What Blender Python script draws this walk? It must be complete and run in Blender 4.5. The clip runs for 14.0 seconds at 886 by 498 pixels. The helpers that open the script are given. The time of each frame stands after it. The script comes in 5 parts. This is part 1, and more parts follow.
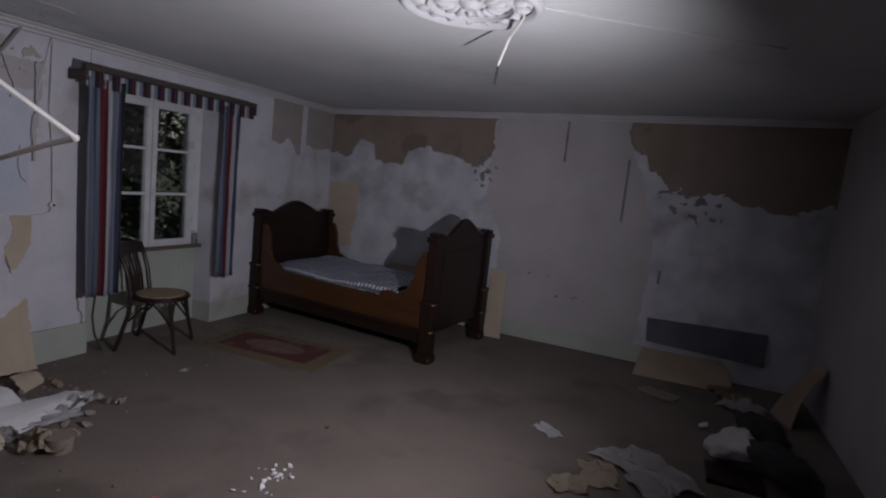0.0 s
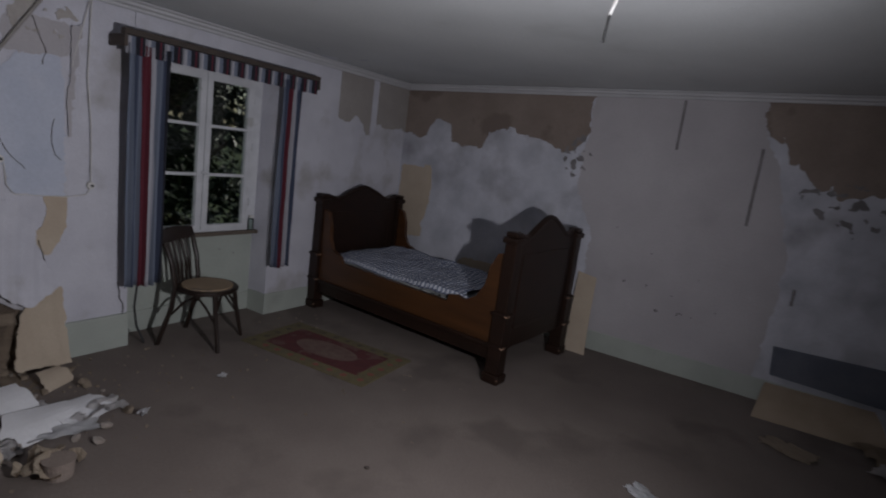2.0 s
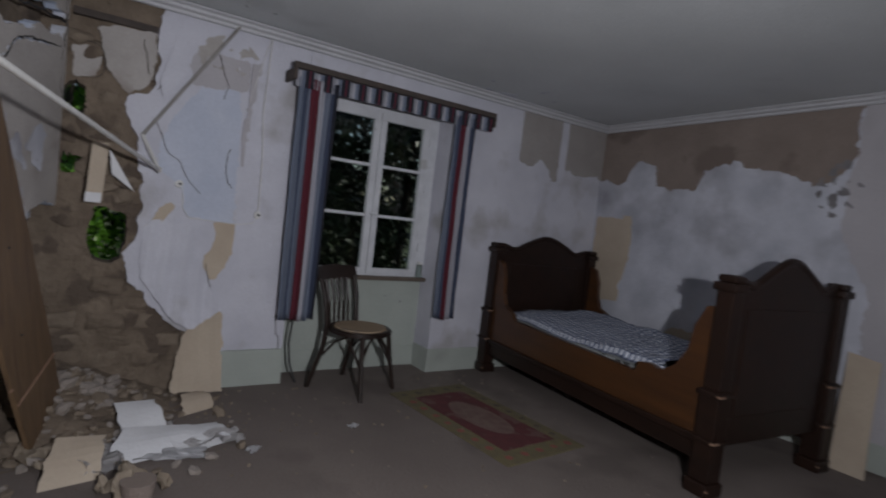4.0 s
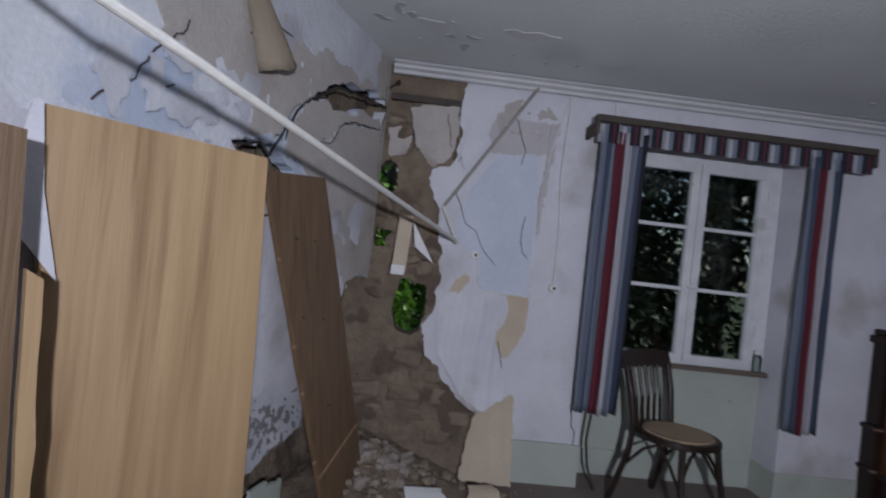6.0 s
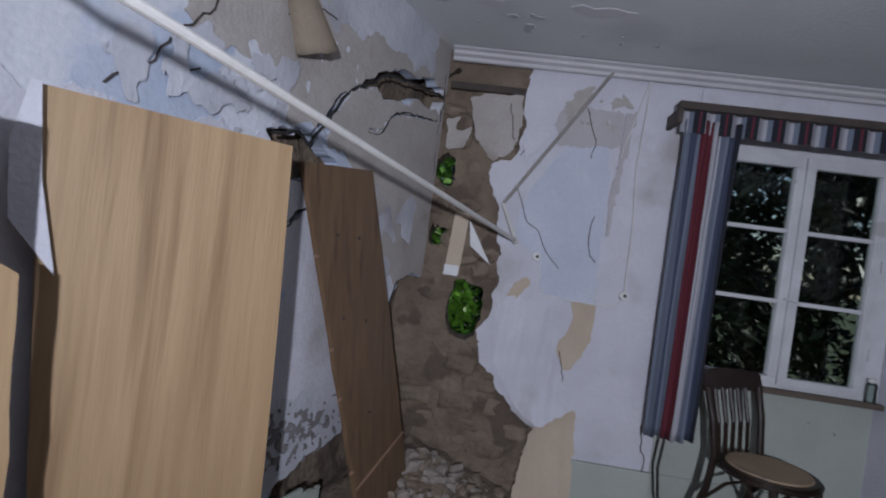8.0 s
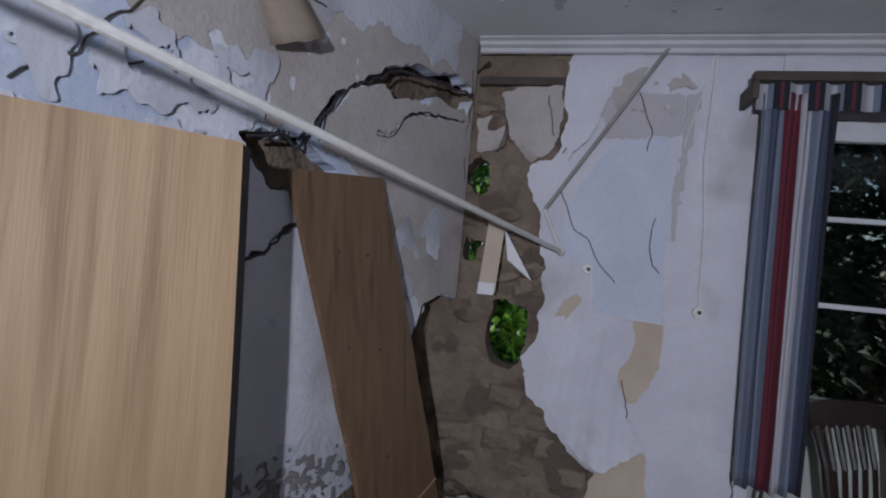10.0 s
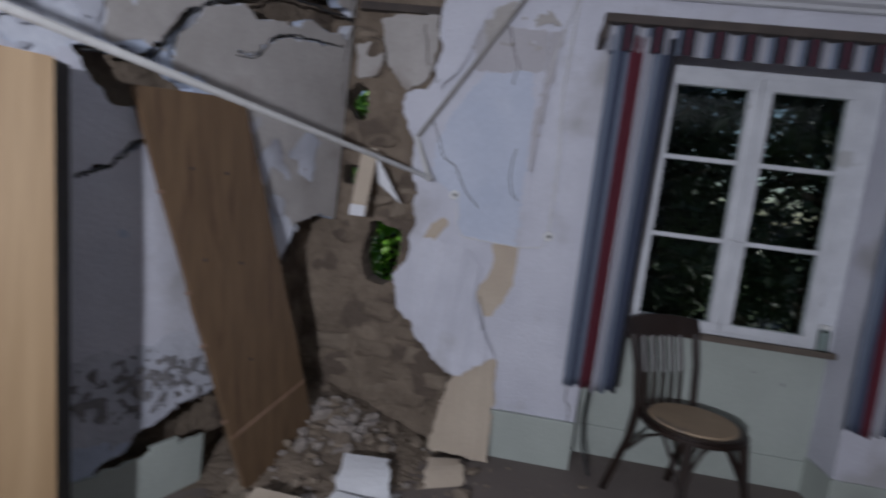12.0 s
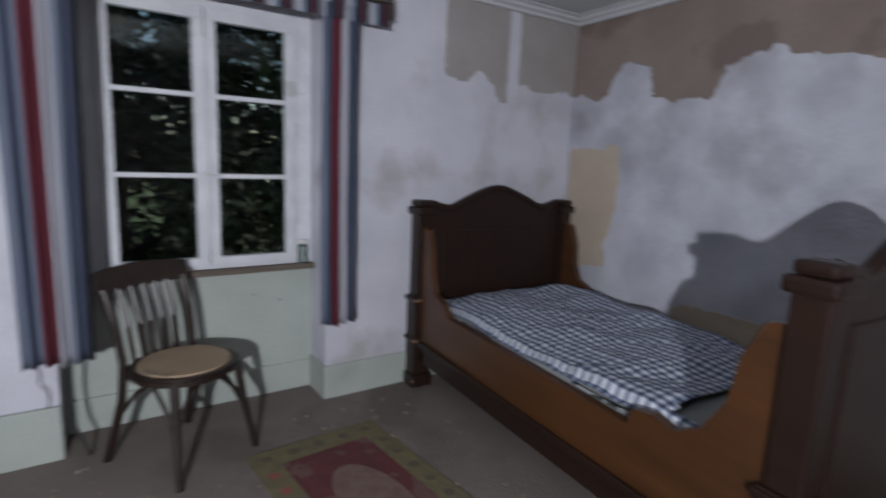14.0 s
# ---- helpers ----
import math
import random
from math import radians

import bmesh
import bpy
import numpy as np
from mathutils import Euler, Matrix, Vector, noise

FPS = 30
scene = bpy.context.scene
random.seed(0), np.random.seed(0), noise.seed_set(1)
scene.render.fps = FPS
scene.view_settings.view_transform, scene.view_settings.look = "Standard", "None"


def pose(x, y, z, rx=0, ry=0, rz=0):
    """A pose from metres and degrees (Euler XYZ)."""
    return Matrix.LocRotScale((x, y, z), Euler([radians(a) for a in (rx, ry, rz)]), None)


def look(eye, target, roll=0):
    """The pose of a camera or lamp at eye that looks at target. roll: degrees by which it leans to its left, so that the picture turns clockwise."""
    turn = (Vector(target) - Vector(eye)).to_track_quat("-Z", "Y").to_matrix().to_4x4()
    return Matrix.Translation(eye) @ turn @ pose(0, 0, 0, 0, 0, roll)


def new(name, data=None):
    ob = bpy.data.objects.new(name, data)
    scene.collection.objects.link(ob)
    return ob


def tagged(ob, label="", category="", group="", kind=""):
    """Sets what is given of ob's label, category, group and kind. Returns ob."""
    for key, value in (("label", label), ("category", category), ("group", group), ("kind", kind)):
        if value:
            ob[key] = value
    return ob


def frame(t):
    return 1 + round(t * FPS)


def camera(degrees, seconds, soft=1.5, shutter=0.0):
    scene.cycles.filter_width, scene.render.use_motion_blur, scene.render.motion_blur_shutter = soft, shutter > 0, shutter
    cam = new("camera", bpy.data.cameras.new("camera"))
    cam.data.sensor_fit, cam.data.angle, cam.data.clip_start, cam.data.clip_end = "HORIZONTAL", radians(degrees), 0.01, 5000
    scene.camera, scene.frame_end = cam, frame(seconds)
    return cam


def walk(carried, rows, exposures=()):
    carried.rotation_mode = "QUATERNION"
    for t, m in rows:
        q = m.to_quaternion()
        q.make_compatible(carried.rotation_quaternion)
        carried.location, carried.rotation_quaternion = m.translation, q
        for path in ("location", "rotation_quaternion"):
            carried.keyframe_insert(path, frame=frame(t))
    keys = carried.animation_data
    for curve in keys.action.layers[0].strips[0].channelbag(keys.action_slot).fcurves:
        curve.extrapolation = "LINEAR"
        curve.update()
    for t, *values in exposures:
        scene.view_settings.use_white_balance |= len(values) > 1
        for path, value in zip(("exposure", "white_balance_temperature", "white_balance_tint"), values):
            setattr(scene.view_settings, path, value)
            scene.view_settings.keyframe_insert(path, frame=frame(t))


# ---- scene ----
cam = camera(79.0, 14.0, soft=2.0, shutter=0.6)
walk(cam, [
    (0.0, pose(-3.382, -4.198, 1.678, 82.78, -6.03, -66.55)),
    (0.5, pose(-3.217, -4.138, 1.688, 81.54, -6.32, -63.68)),
    (1.0, pose(-2.995, -4.051, 1.693, 81.11, -7.60, -61.62)),
    (1.5, pose(-2.798, -3.983, 1.704, 80.33, -7.65, -60.48)),
    (2.0, pose(-2.685, -3.914, 1.730, 79.75, -7.49, -57.48)),
    (4.5, pose(-1.800, -3.680, 1.290, 87.19, -6.60, -26.58)),
    (5.0, pose(-1.800, -3.500, 1.310, 86.93, -6.10, -18.78)),
    (5.5, pose(-1.759, -3.358, 1.329, 88.46, -5.94, -9.28)),
    (6.0, pose(-1.740, -3.260, 1.345, 90.33, -6.38, -3.07)),
    (6.5, pose(-1.680, -3.209, 1.367, 91.16, -5.61, 0.72)),
    (7.0, pose(-1.650, -3.185, 1.390, 90.83, -6.38, 2.39)),
    (7.5, pose(-1.616, -3.153, 1.357, 89.29, -6.89, 3.79)),
    (8.0, pose(-1.625, -3.046, 1.367, 89.10, -7.78, 5.21)),
    (8.5, pose(-1.567, -2.882, 1.356, 91.09, -6.12, 7.57)),
    (11.0, pose(-1.442, -2.651, 1.355, 89.45, -6.06, 14.87)),
    (11.5, pose(-1.418, -2.692, 1.320, 85.16, -5.82, 13.38)),
    (12.0, pose(-1.040, -2.770, 1.370, 83.68, -7.04, 8.11)),
    (12.5, pose(-0.740, -2.820, 1.300, 84.86, -5.78, 1.07)),
    (13.0, pose(-0.610, -2.830, 1.310, 85.02, -5.05, -10.16)),
    (13.5, pose(-0.530, -2.830, 1.360, 82.99, -4.59, -20.88)),
    (14.0, pose(-0.500, -2.820, 1.420, 80.47, -2.34, -34.41)),
], exposures=[(0.0, -1.85, 6650, 21), (2.0, -1.65, 6600, 16), (4.5, -1.22, 6450, 14), (5.5, -1.08, 6250, 15), (8.5, -0.98, 6050, 16), (11.0, -1.1, 6050, 17), (12.5, -0.9, 6200, 14), (13.5, -0.58, 6300, 13), (14.0, -0.25, 6350, 13)])

# ---- light ----
world = bpy.data.worlds.new("world")
scene.world = world
world.use_nodes = True
wn = world.node_tree
sky = wn.nodes.new("ShaderNodeTexSky")
sky.sky_type, sky.sun_disc = "NISHITA", False
sky.sun_elevation, sky.sun_rotation = radians(37), radians(87)
wn.links.new(sky.outputs[0], wn.nodes["Background"].inputs[0])
wn.nodes["Background"].inputs[1].default_value = 0.15

sun = new("sun", bpy.data.lights.new("sun", "SUN"))
sun.data.energy, sun.data.angle, sun.data.color = 5.0, radians(0.5), (1.0, 0.95, 0.86)
sun.matrix_world = look((8, 2.0, 6), (0.0, 1.6, 0.0))

# the visitor's carried torch, as one fixed lamp at eye height off the walk
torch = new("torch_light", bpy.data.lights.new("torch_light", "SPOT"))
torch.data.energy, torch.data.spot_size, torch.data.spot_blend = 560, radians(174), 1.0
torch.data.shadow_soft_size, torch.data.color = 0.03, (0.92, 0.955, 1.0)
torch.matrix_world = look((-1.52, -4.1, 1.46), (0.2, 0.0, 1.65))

# ---- materials ----


def material(name, a, b, scale=6.0, rough=0.8, metal=0.0, bump=0.2, stretch=(1, 1, 1), third=None, fine=60.0, spots=0.5, gloss=0.5, blur=0.05):
    """Two colours mixed by broad noise, a third in blotches, and fine grain with relief."""
    m = bpy.data.materials.new(name)
    m.use_nodes = True
    t = m.node_tree
    bs = t.nodes["Principled BSDF"]
    co = t.nodes.new("ShaderNodeTexCoord")
    mp = t.nodes.new("ShaderNodeMapping")
    mp.inputs["Scale"].default_value = stretch
    t.links.new(co.outputs["Object"], mp.inputs[0])

    def noisy(s, detail, lo, hi):
        n = t.nodes.new("ShaderNodeTexNoise")
        n.inputs["Scale"].default_value, n.inputs["Detail"].default_value = s, detail
        t.links.new(mp.outputs[0], n.inputs["Vector"])
        r = t.nodes.new("ShaderNodeMapRange")
        r.inputs[1].default_value, r.inputs[2].default_value = lo, hi
        t.links.new(n.outputs[0], r.inputs[0])
        return r.outputs[0]

    def mix(fac, c1, c2):
        x = t.nodes.new("ShaderNodeMix")
        x.data_type = "RGBA"
        t.links.new(fac, x.inputs[0])
        for s, c in ((x.inputs[6], c1), (x.inputs[7], c2)):
            if isinstance(c, tuple):
                s.default_value = (*c, 1)
            else:
                t.links.new(c, s)
        return x.outputs[2]

    col = mix(noisy(scale, 6, 0.35, 0.68), a, b)
    if third:
        col = mix(noisy(scale * 0.45 + 0.7, 8, spots, spots + blur), col, third)
    g = noisy(fine, 4, 0.2, 0.8)
    dark = tuple(x * 0.72 for x in a)
    fm = t.nodes.new("ShaderNodeMath")
    fm.operation = "MULTIPLY"
    fm.inputs[1].default_value = 0.35
    t.links.new(g, fm.inputs[0])
    col = mix(fm.outputs[0], col, dark)
    t.links.new(col, bs.inputs["Base Color"])
    bs.inputs["Roughness"].default_value, bs.inputs["Metallic"].default_value = rough, metal
    bs.inputs["Specular IOR Level"].default_value = gloss
    if bump:
        bp = t.nodes.new("ShaderNodeBump")
        bp.inputs["Strength"].default_value, bp.inputs["Distance"].default_value = bump, 0.01
        t.links.new(g, bp.inputs["Height"])
        t.links.new(bp.outputs[0], bs.inputs["Normal"])
    return m


M = {}
M["plaster"] = material("white_plaster", (0.60, 0.60, 0.66), (0.50, 0.50, 0.56), 3.0, 0.9, bump=0.3, third=(0.38, 0.365, 0.37), spots=0.55, blur=0.12)
M["skim"] = material("grey_white_skim", (0.57, 0.58, 0.64), (0.38, 0.39, 0.44), 3.2, 0.9, bump=0.35, third=(0.27, 0.265, 0.29), spots=0.52, fine=40, blur=0.2)
M["pinkish"] = material("faded_wallpaper", (0.46, 0.44, 0.46), (0.40, 0.38, 0.40), 2.0, 0.9, bump=0.2, third=(0.34, 0.32, 0.33), spots=0.60, blur=0.2)
M["blue"] = material("pale_blue_distemper", (0.40, 0.46, 0.58), (0.52, 0.56, 0.66), 3.5, 0.9, bump=0.2, third=(0.62, 0.63, 0.68), spots=0.48)
M["tan"] = material("bare_tan_plaster", (0.37, 0.345, 0.325), (0.45, 0.42, 0.40), 4.0, 0.95, bump=0.3, third=(0.30, 0.265, 0.24), spots=0.57, blur=0.1)
M["brown"] = material("brown_backing", (0.22, 0.175, 0.15), (0.27, 0.22, 0.19), 3.0, 0.95, bump=0.4, third=(0.18, 0.14, 0.12), spots=0.58)
M["mud"] = material("mud_masonry", (0.15, 0.115, 0.085), (0.23, 0.18, 0.135), 7.0, 1.0, bump=1.0, third=(0.11, 0.083, 0.064), spots=0.55, fine=35)
M["stone"] = material("field_stone", (0.18, 0.14, 0.105), (0.25, 0.20, 0.15), 9.0, 0.95, bump=0.7, fine=45)
M["rubble"] = material("plaster_rubble", (0.36, 0.32, 0.29), (0.24, 0.20, 0.17), 8.0, 0.95, bump=0.6)
M["green"] = material("pale_green_paint", (0.42, 0.455, 0.415), (0.36, 0.39, 0.355), 3.0, 0.7, bump=0.2, third=(0.29, 0.31, 0.28), spots=0.62, blur=0.2)
M["floor"] = material("dusty_floor", (0.155, 0.127, 0.113), (0.195, 0.162, 0.144), 1.6, 0.95, bump=0.25, third=(0.125, 0.102, 0.09), spots=0.53, fine=55, blur=0.1)
M["ceiling"] = material("ceiling_paint", (0.60, 0.62, 0.63), (0.52, 0.54, 0.55), 1.2, 0.85, bump=0.15, third=(0.38, 0.39, 0.39), spots=0.62, blur=0.2)
M["mould"] = material("white_moulding", (0.54, 0.54, 0.56), (0.47, 0.47, 0.49), 4.0, 0.75, bump=0.2)
M["paint"] = material("worn_white_paint", (0.66, 0.67, 0.70), (0.56, 0.57, 0.60), 9.0, 0.55, bump=0.25, third=(0.45, 0.45, 0.45), spots=0.66)
M["ply"] = material("plywood", (0.39, 0.265, 0.145), (0.30, 0.195, 0.10), 3.0, 0.6, bump=0.12, stretch=(9, 9, 0.45), third=(0.22, 0.13, 0.065), spots=0.52, blur=0.16, fine=18)
M["pine"] = material("stained_pine_board", (0.165, 0.102, 0.055), (0.112, 0.068, 0.037), 3.0, 0.5, bump=0.15, stretch=(9, 9, 0.4), fine=14, third=(0.085, 0.048, 0.028), spots=0.56, blur=0.12)
M["edge"] = material("dark_board_edge", (0.05, 0.04, 0.035), (0.08, 0.06, 0.05), 9.0, 0.8)
M["bed"] = material("dark_varnished_walnut", (0.022, 0.0105, 0.007), (0.014, 0.0075, 0.0055), 3.0, 0.4, bump=0.06, stretch=(3, 0.6, 3), fine=30, gloss=0.3)
M["bedrail"] = material("reddish_varnished_side", (0.078, 0.031, 0.010), (0.045, 0.018, 0.007), 3.0, 0.35, bump=0.06, stretch=(3, 0.5, 5), fine=30)
M["worn"] = material("worn_wood_edge", (0.30, 0.19, 0.13), (0.20, 0.11, 0.07), 12.0, 0.5)
M["chair"] = material("dark_bentwood", (0.015, 0.009, 0.007), (0.026, 0.0145, 0.010), 6.0, 0.4, bump=0.08)
M["seat"] = material("worn_seat_ply", (0.33, 0.24, 0.155), (0.26, 0.185, 0.12), 8.0, 0.7, third=(0.15, 0.12, 0.10), spots=0.6)
M["paper"] = material("torn_wallpaper_back", (0.50, 0.42, 0.33), (0.44, 0.36, 0.28), 4.0, 0.9, bump=0.2)
M["white"] = material("white_paper", (0.72, 0.72, 0.74), (0.62, 0.62, 0.64), 5.0, 0.85, bump=0.2)
M["metal"] = material("white_pipe", (0.66, 0.65, 0.63), (0.58, 0.57, 0.55), 12.0, 0.45)
# darker copy of the white pipe, its shaded side put into the colour
M["pipe_shade"] = material("shaded_white_pipe", (0.30, 0.285, 0.265), (0.22, 0.205, 0.19), 12.0, 0.5)
M["sill"] = material("dirty_weathered_wood", (0.10, 0.078, 0.06), (0.16, 0.13, 0.105), 9.0, 0.85, bump=0.4, stretch=(0.6, 4, 4))
# black for cables and fittings, also for shade drawn as solid strips
M["black"] = material("black_plastic_and_shade", (0.02, 0.02, 0.022), (0.035, 0.035, 0.035), 12.0, 0.6)
M["cloth"] = material("white_cloth", (0.62, 0.60, 0.60), (0.50, 0.48, 0.48), 6.0, 0.95, bump=0.4)
M["darkcloth"] = material("dark_cloth", (0.03, 0.03, 0.035), (0.06, 0.055, 0.055), 8.0, 0.95, bump=0.4)
M["slate"] = material("slate_blue_panel", (0.085, 0.095, 0.125), (0.12, 0.13, 0.16), 5.0, 0.8, bump=0.3)
M["card"] = material("brown_cardboard", (0.38, 0.30, 0.225), (0.30, 0.235, 0.17), 4.0, 0.9)
M["red"] = material("red_plastic", (0.30, 0.05, 0.05), (0.22, 0.04, 0.04), 8.0, 0.5)
M["mattress"] = material("grey_mattress", (0.26, 0.27, 0.27), (0.21, 0.22, 0.22), 5.0, 0.95, bump=0.4)
M["bark"] = material("bark", (0.06, 0.045, 0.03), (0.09, 0.07, 0.05), 20.0, 0.9, bump=0.6)
M["grass"] = material("grass_ground", (0.05, 0.08, 0.02), (0.08, 0.09, 0.035), 3.0, 0.95, bump=0.6)
M["outer"] = material("outer_render", (0.40, 0.37, 0.32), (0.33, 0.30, 0.26), 2.0, 0.95)


def bands(name, stops, axis, period, rough=0.9):
    """Woven cloth with straight coloured stripes across one axis of the object."""
    m = bpy.data.materials.new(name)
    m.use_nodes = True
    t = m.node_tree
    uv = t.nodes.new("ShaderNodeUVMap")
    sp = t.nodes.new("ShaderNodeSeparateXYZ")
    t.links.new(uv.outputs[0], sp.inputs[0])
    mul = t.nodes.new("ShaderNodeMath")
    mul.operation = "MULTIPLY"
    mul.inputs[1].default_value = 1.0 / period
    t.links.new(sp.outputs[axis], mul.inputs[0])
    fr = t.nodes.new("ShaderNodeMath")
    fr.operation = "FRACT"
    t.links.new(mul.outputs[0], fr.inputs[0])
    ramp = t.nodes.new("ShaderNodeValToRGB")
    ramp.color_ramp.interpolation = "CONSTANT"
    els = ramp.color_ramp.elements
    while len(els) < len(stops):
        els.new(0.5)
    for e, (p, c) in zip(els, stops):
        e.position, e.color = p, (*c, 1)
    t.links.new(fr.outputs[0], ramp.inputs[0])
    n = t.nodes.new("ShaderNodeTexNoise")
    n.inputs["Scale"].default_value = 220
    bp = t.nodes.new("ShaderNodeBump")
    bp.inputs["Strength"].default_value, bp.inputs["Distance"].default_value = 0.3, 0.004
    t.links.new(n.outputs[0], bp.inputs["Height"])
    bs = t.nodes["Principled BSDF"]
    t.links.new(bp.outputs[0], bs.inputs["Normal"])
    t.links.new(ramp.outputs[0], bs.inputs["Base Color"])
    bs.inputs["Roughness"].default_value = rough
    return m


NAVY, RED, GREY, PALE, INK = (0.05, 0.063, 0.105), (0.105, 0.014, 0.026), (0.145, 0.17, 0.225), (0.36, 0.36, 0.40), (0.012, 0.013, 0.022)
M["stripe"] = bands("striped_curtain_cloth", [(0, GREY), (0.14, NAVY), (0.24, GREY), (0.32, RED), (0.52, PALE), (0.68, GREY), (0.80, NAVY), (0.9, INK)], 0, 1.0)


def gingham():
    m = bpy.data.materials.new("blue_gingham_cloth")
    m.use_nodes = True
    t = m.node_tree
    uv = t.nodes.new("ShaderNodeUVMap")
    sp = t.nodes.new("ShaderNodeSeparateXYZ")
    t.links.new(uv.outputs[0], sp.inputs[0])
    halves = []
    for k in (0, 1):
        mu = t.nodes.new("ShaderNodeMath")
        mu.operation = "MULTIPLY"
        mu.inputs[1].default_value = 1 / 0.046
        t.links.new(sp.outputs[k], mu.inputs[0])
        fr = t.nodes.new("ShaderNodeMath")
        fr.operation = "FRACT"
        t.links.new(mu.outputs[0], fr.inputs[0])
        gt = t.nodes.new("ShaderNodeMath")
        gt.operation = "GREATER_THAN"
        gt.inputs[1].default_value = 0.5
        t.links.new(fr.outputs[0], gt.inputs[0])
        halves.append(gt)
    ad = t.nodes.new("ShaderNodeMath")
    ad.operation = "ADD"
    for k in (0, 1):
        t.links.new(halves[k].outputs[0], ad.inputs[k])
    hf = t.nodes.new("ShaderNodeMath")
    hf.operation = "MULTIPLY"
    hf.inputs[1].default_value = 0.5
    t.links.new(ad.outputs[0], hf.inputs[0])
    ramp = t.nodes.new("ShaderNodeValToRGB")
    ramp.color_ramp.interpolation = "CONSTANT"
    e = ramp.color_ramp.elements
    e.new(0.5)
    for x, p, c in zip(e, (0, 0.25, 0.75), ((0.62, 0.64, 0.69), (0.20, 0.23, 0.31), (0.04, 0.05, 0.10))):
        x.position, x.color = p, (*c, 1)
    t.links.new(hf.outputs[0], ramp.inputs[0])
    bs = t.nodes["Principled BSDF"]
    t.links.new(ramp.outputs[0], bs.inputs["Base Color"])
    bs.inputs["Roughness"].default_value = 0.95
    return m


M["gingham"] = gingham()


def glass():
    m = bpy.data.materials.new("window_glass")
    m.use_nodes = True
    t = m.node_tree
    t.nodes.remove(t.nodes["Principled BSDF"])
    tr, gl = t.nodes.new("ShaderNodeBsdfTransparent"), t.nodes.new("ShaderNodeBsdfGlossy")
    tr.inputs[0].default_value = (0.80, 0.85, 0.82, 1)
    gl.inputs["Roughness"].default_value = 0.03
    fr, mx = t.nodes.new("ShaderNodeFresnel"), t.nodes.new("ShaderNodeMixShader")
    t.links.new(fr.outputs[0], mx.inputs[0])
    t.links.new(tr.outputs[0], mx.inputs[1])
    t.links.new(gl.outputs[0], mx.inputs[2])
    t.links.new(mx.outputs[0], t.nodes["Material Output"].inputs[0])
    return m


M["glass"] = glass()


def leafy(name, c):
    m = material(name, c, tuple(x * 0.6 for x in c), 2.0, 0.45, bump=0)
    bs = m.node_tree.nodes["Principled BSDF"]
    bs.inputs["Transmission Weight"].default_value = 0.0
    bs.inputs["Subsurface Weight"].default_value = 0.0
    return m


# one foliage in two tones: sunlight and shade put into the leaf colours
M["leafgreen"] = leafy("sunlit_leaf", (0.17, 0.40, 0.04))
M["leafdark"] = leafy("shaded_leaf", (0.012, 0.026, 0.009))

# ---- mesh helpers ----


def part(name, bm, mat, parent=None, label="", smooth=False):
    me = bpy.data.meshes.new(name)
    bmesh.ops.recalc_face_normals(bm, faces=bm.faces)
    bm.to_mesh(me)
    bm.free()
    me.materials.append(mat)
    if smooth:
        me.polygons.foreach_set("use_smooth", [True] * len(me.polygons))
    ob = new(name, me)
    if parent is not None:
        ob.parent = parent
    if label:
        ob["label"] = label
    return ob


def base(name, m, label, category, group=""):
    e = new(name)
    e.matrix_world = m
    return tagged(e, label, category, group)


def add_box(bm, lo, hi, bevel=0.0, m=None):
    mid = [(a + b) / 2 for a, b in zip(lo, hi)]
    size = [max(b - a, 1e-4) for a, b in zip(lo, hi)]
    mat = Matrix.Translation(mid) @ Matrix.Diagonal((*size, 1))
    v = bmesh.ops.create_cube(bm, size=1.0, matrix=mat)["verts"]
    if bevel:
        edges = list({e for x in v for e in x.link_edges})
        r = bmesh.ops.bevel(bm, geom=edges, offset=bevel, segments=2, affect="EDGES", profile=0.6)
        v = list({x for x in r["verts"]} | {x for x in v if x.is_valid})
    if m is not None:
        bmesh.ops.transform(bm, matrix=m, verts=v)
    return v


def boxm(lo, hi, bevel=0.0, m=None):
    bm = bmesh.new()
    add_box(bm, lo, hi, bevel, m)
    return bm


def tube(bm, pts, r, sides=10, r2=None):
    """A round bar along a line of points, tapering to r2."""
    pts = [Vector(p) for p in pts]
    rings = []
    for i, p in enumerate(pts):
        d = (pts[min(i + 1, len(pts) - 1)] - pts[max(i - 1, 0)]).normalized()
        u = d.cross(Vector((0.31, 0.17, 0.94))).normalized()
        w = d.cross(u)
        rad = r if r2 is None else r + (r2 - r) * i / (len(pts) - 1)
        rings.append([bm.verts.new(p + (u * math.cos(a) + w * math.sin(a)) * rad) for a in [2 * math.pi * k / sides for k in range(sides)]])
    for a, b in zip(rings, rings[1:]):
        for k in range(sides):
            bm.faces.new((a[k], a[(k + 1) % sides], b[(k + 1) % sides], b[k]))
    bm.faces.new(rings[0][::-1])
    bm.faces.new(rings[-1])
    return bm


def tubem(pts, r, sides=10, r2=None):
    return tube(bmesh.new(), pts, r, sides, r2)


def prism(outline, lo, hi, place):
    """A flat shape of (u, v) corners made solid from depth lo to hi; place(u, v, d) gives the point."""
    bm = bmesh.new()
    a = [bm.verts.new(place(u, v, lo)) for u, v in outline]
    b = [bm.verts.new(place(u, v, hi)) for u, v in outline]
    n = len(outline)
    bm.faces.new(a)
    bm.faces.new(b[::-1])
    for i in range(n):
        bm.faces.new((a[i], b[i], b[(i + 1) % n], a[(i + 1) % n]))
    bm.normal_update()
    bmesh.ops.triangulate(bm, faces=[f for f in bm.faces if len(f.verts) > 4])
    return bm


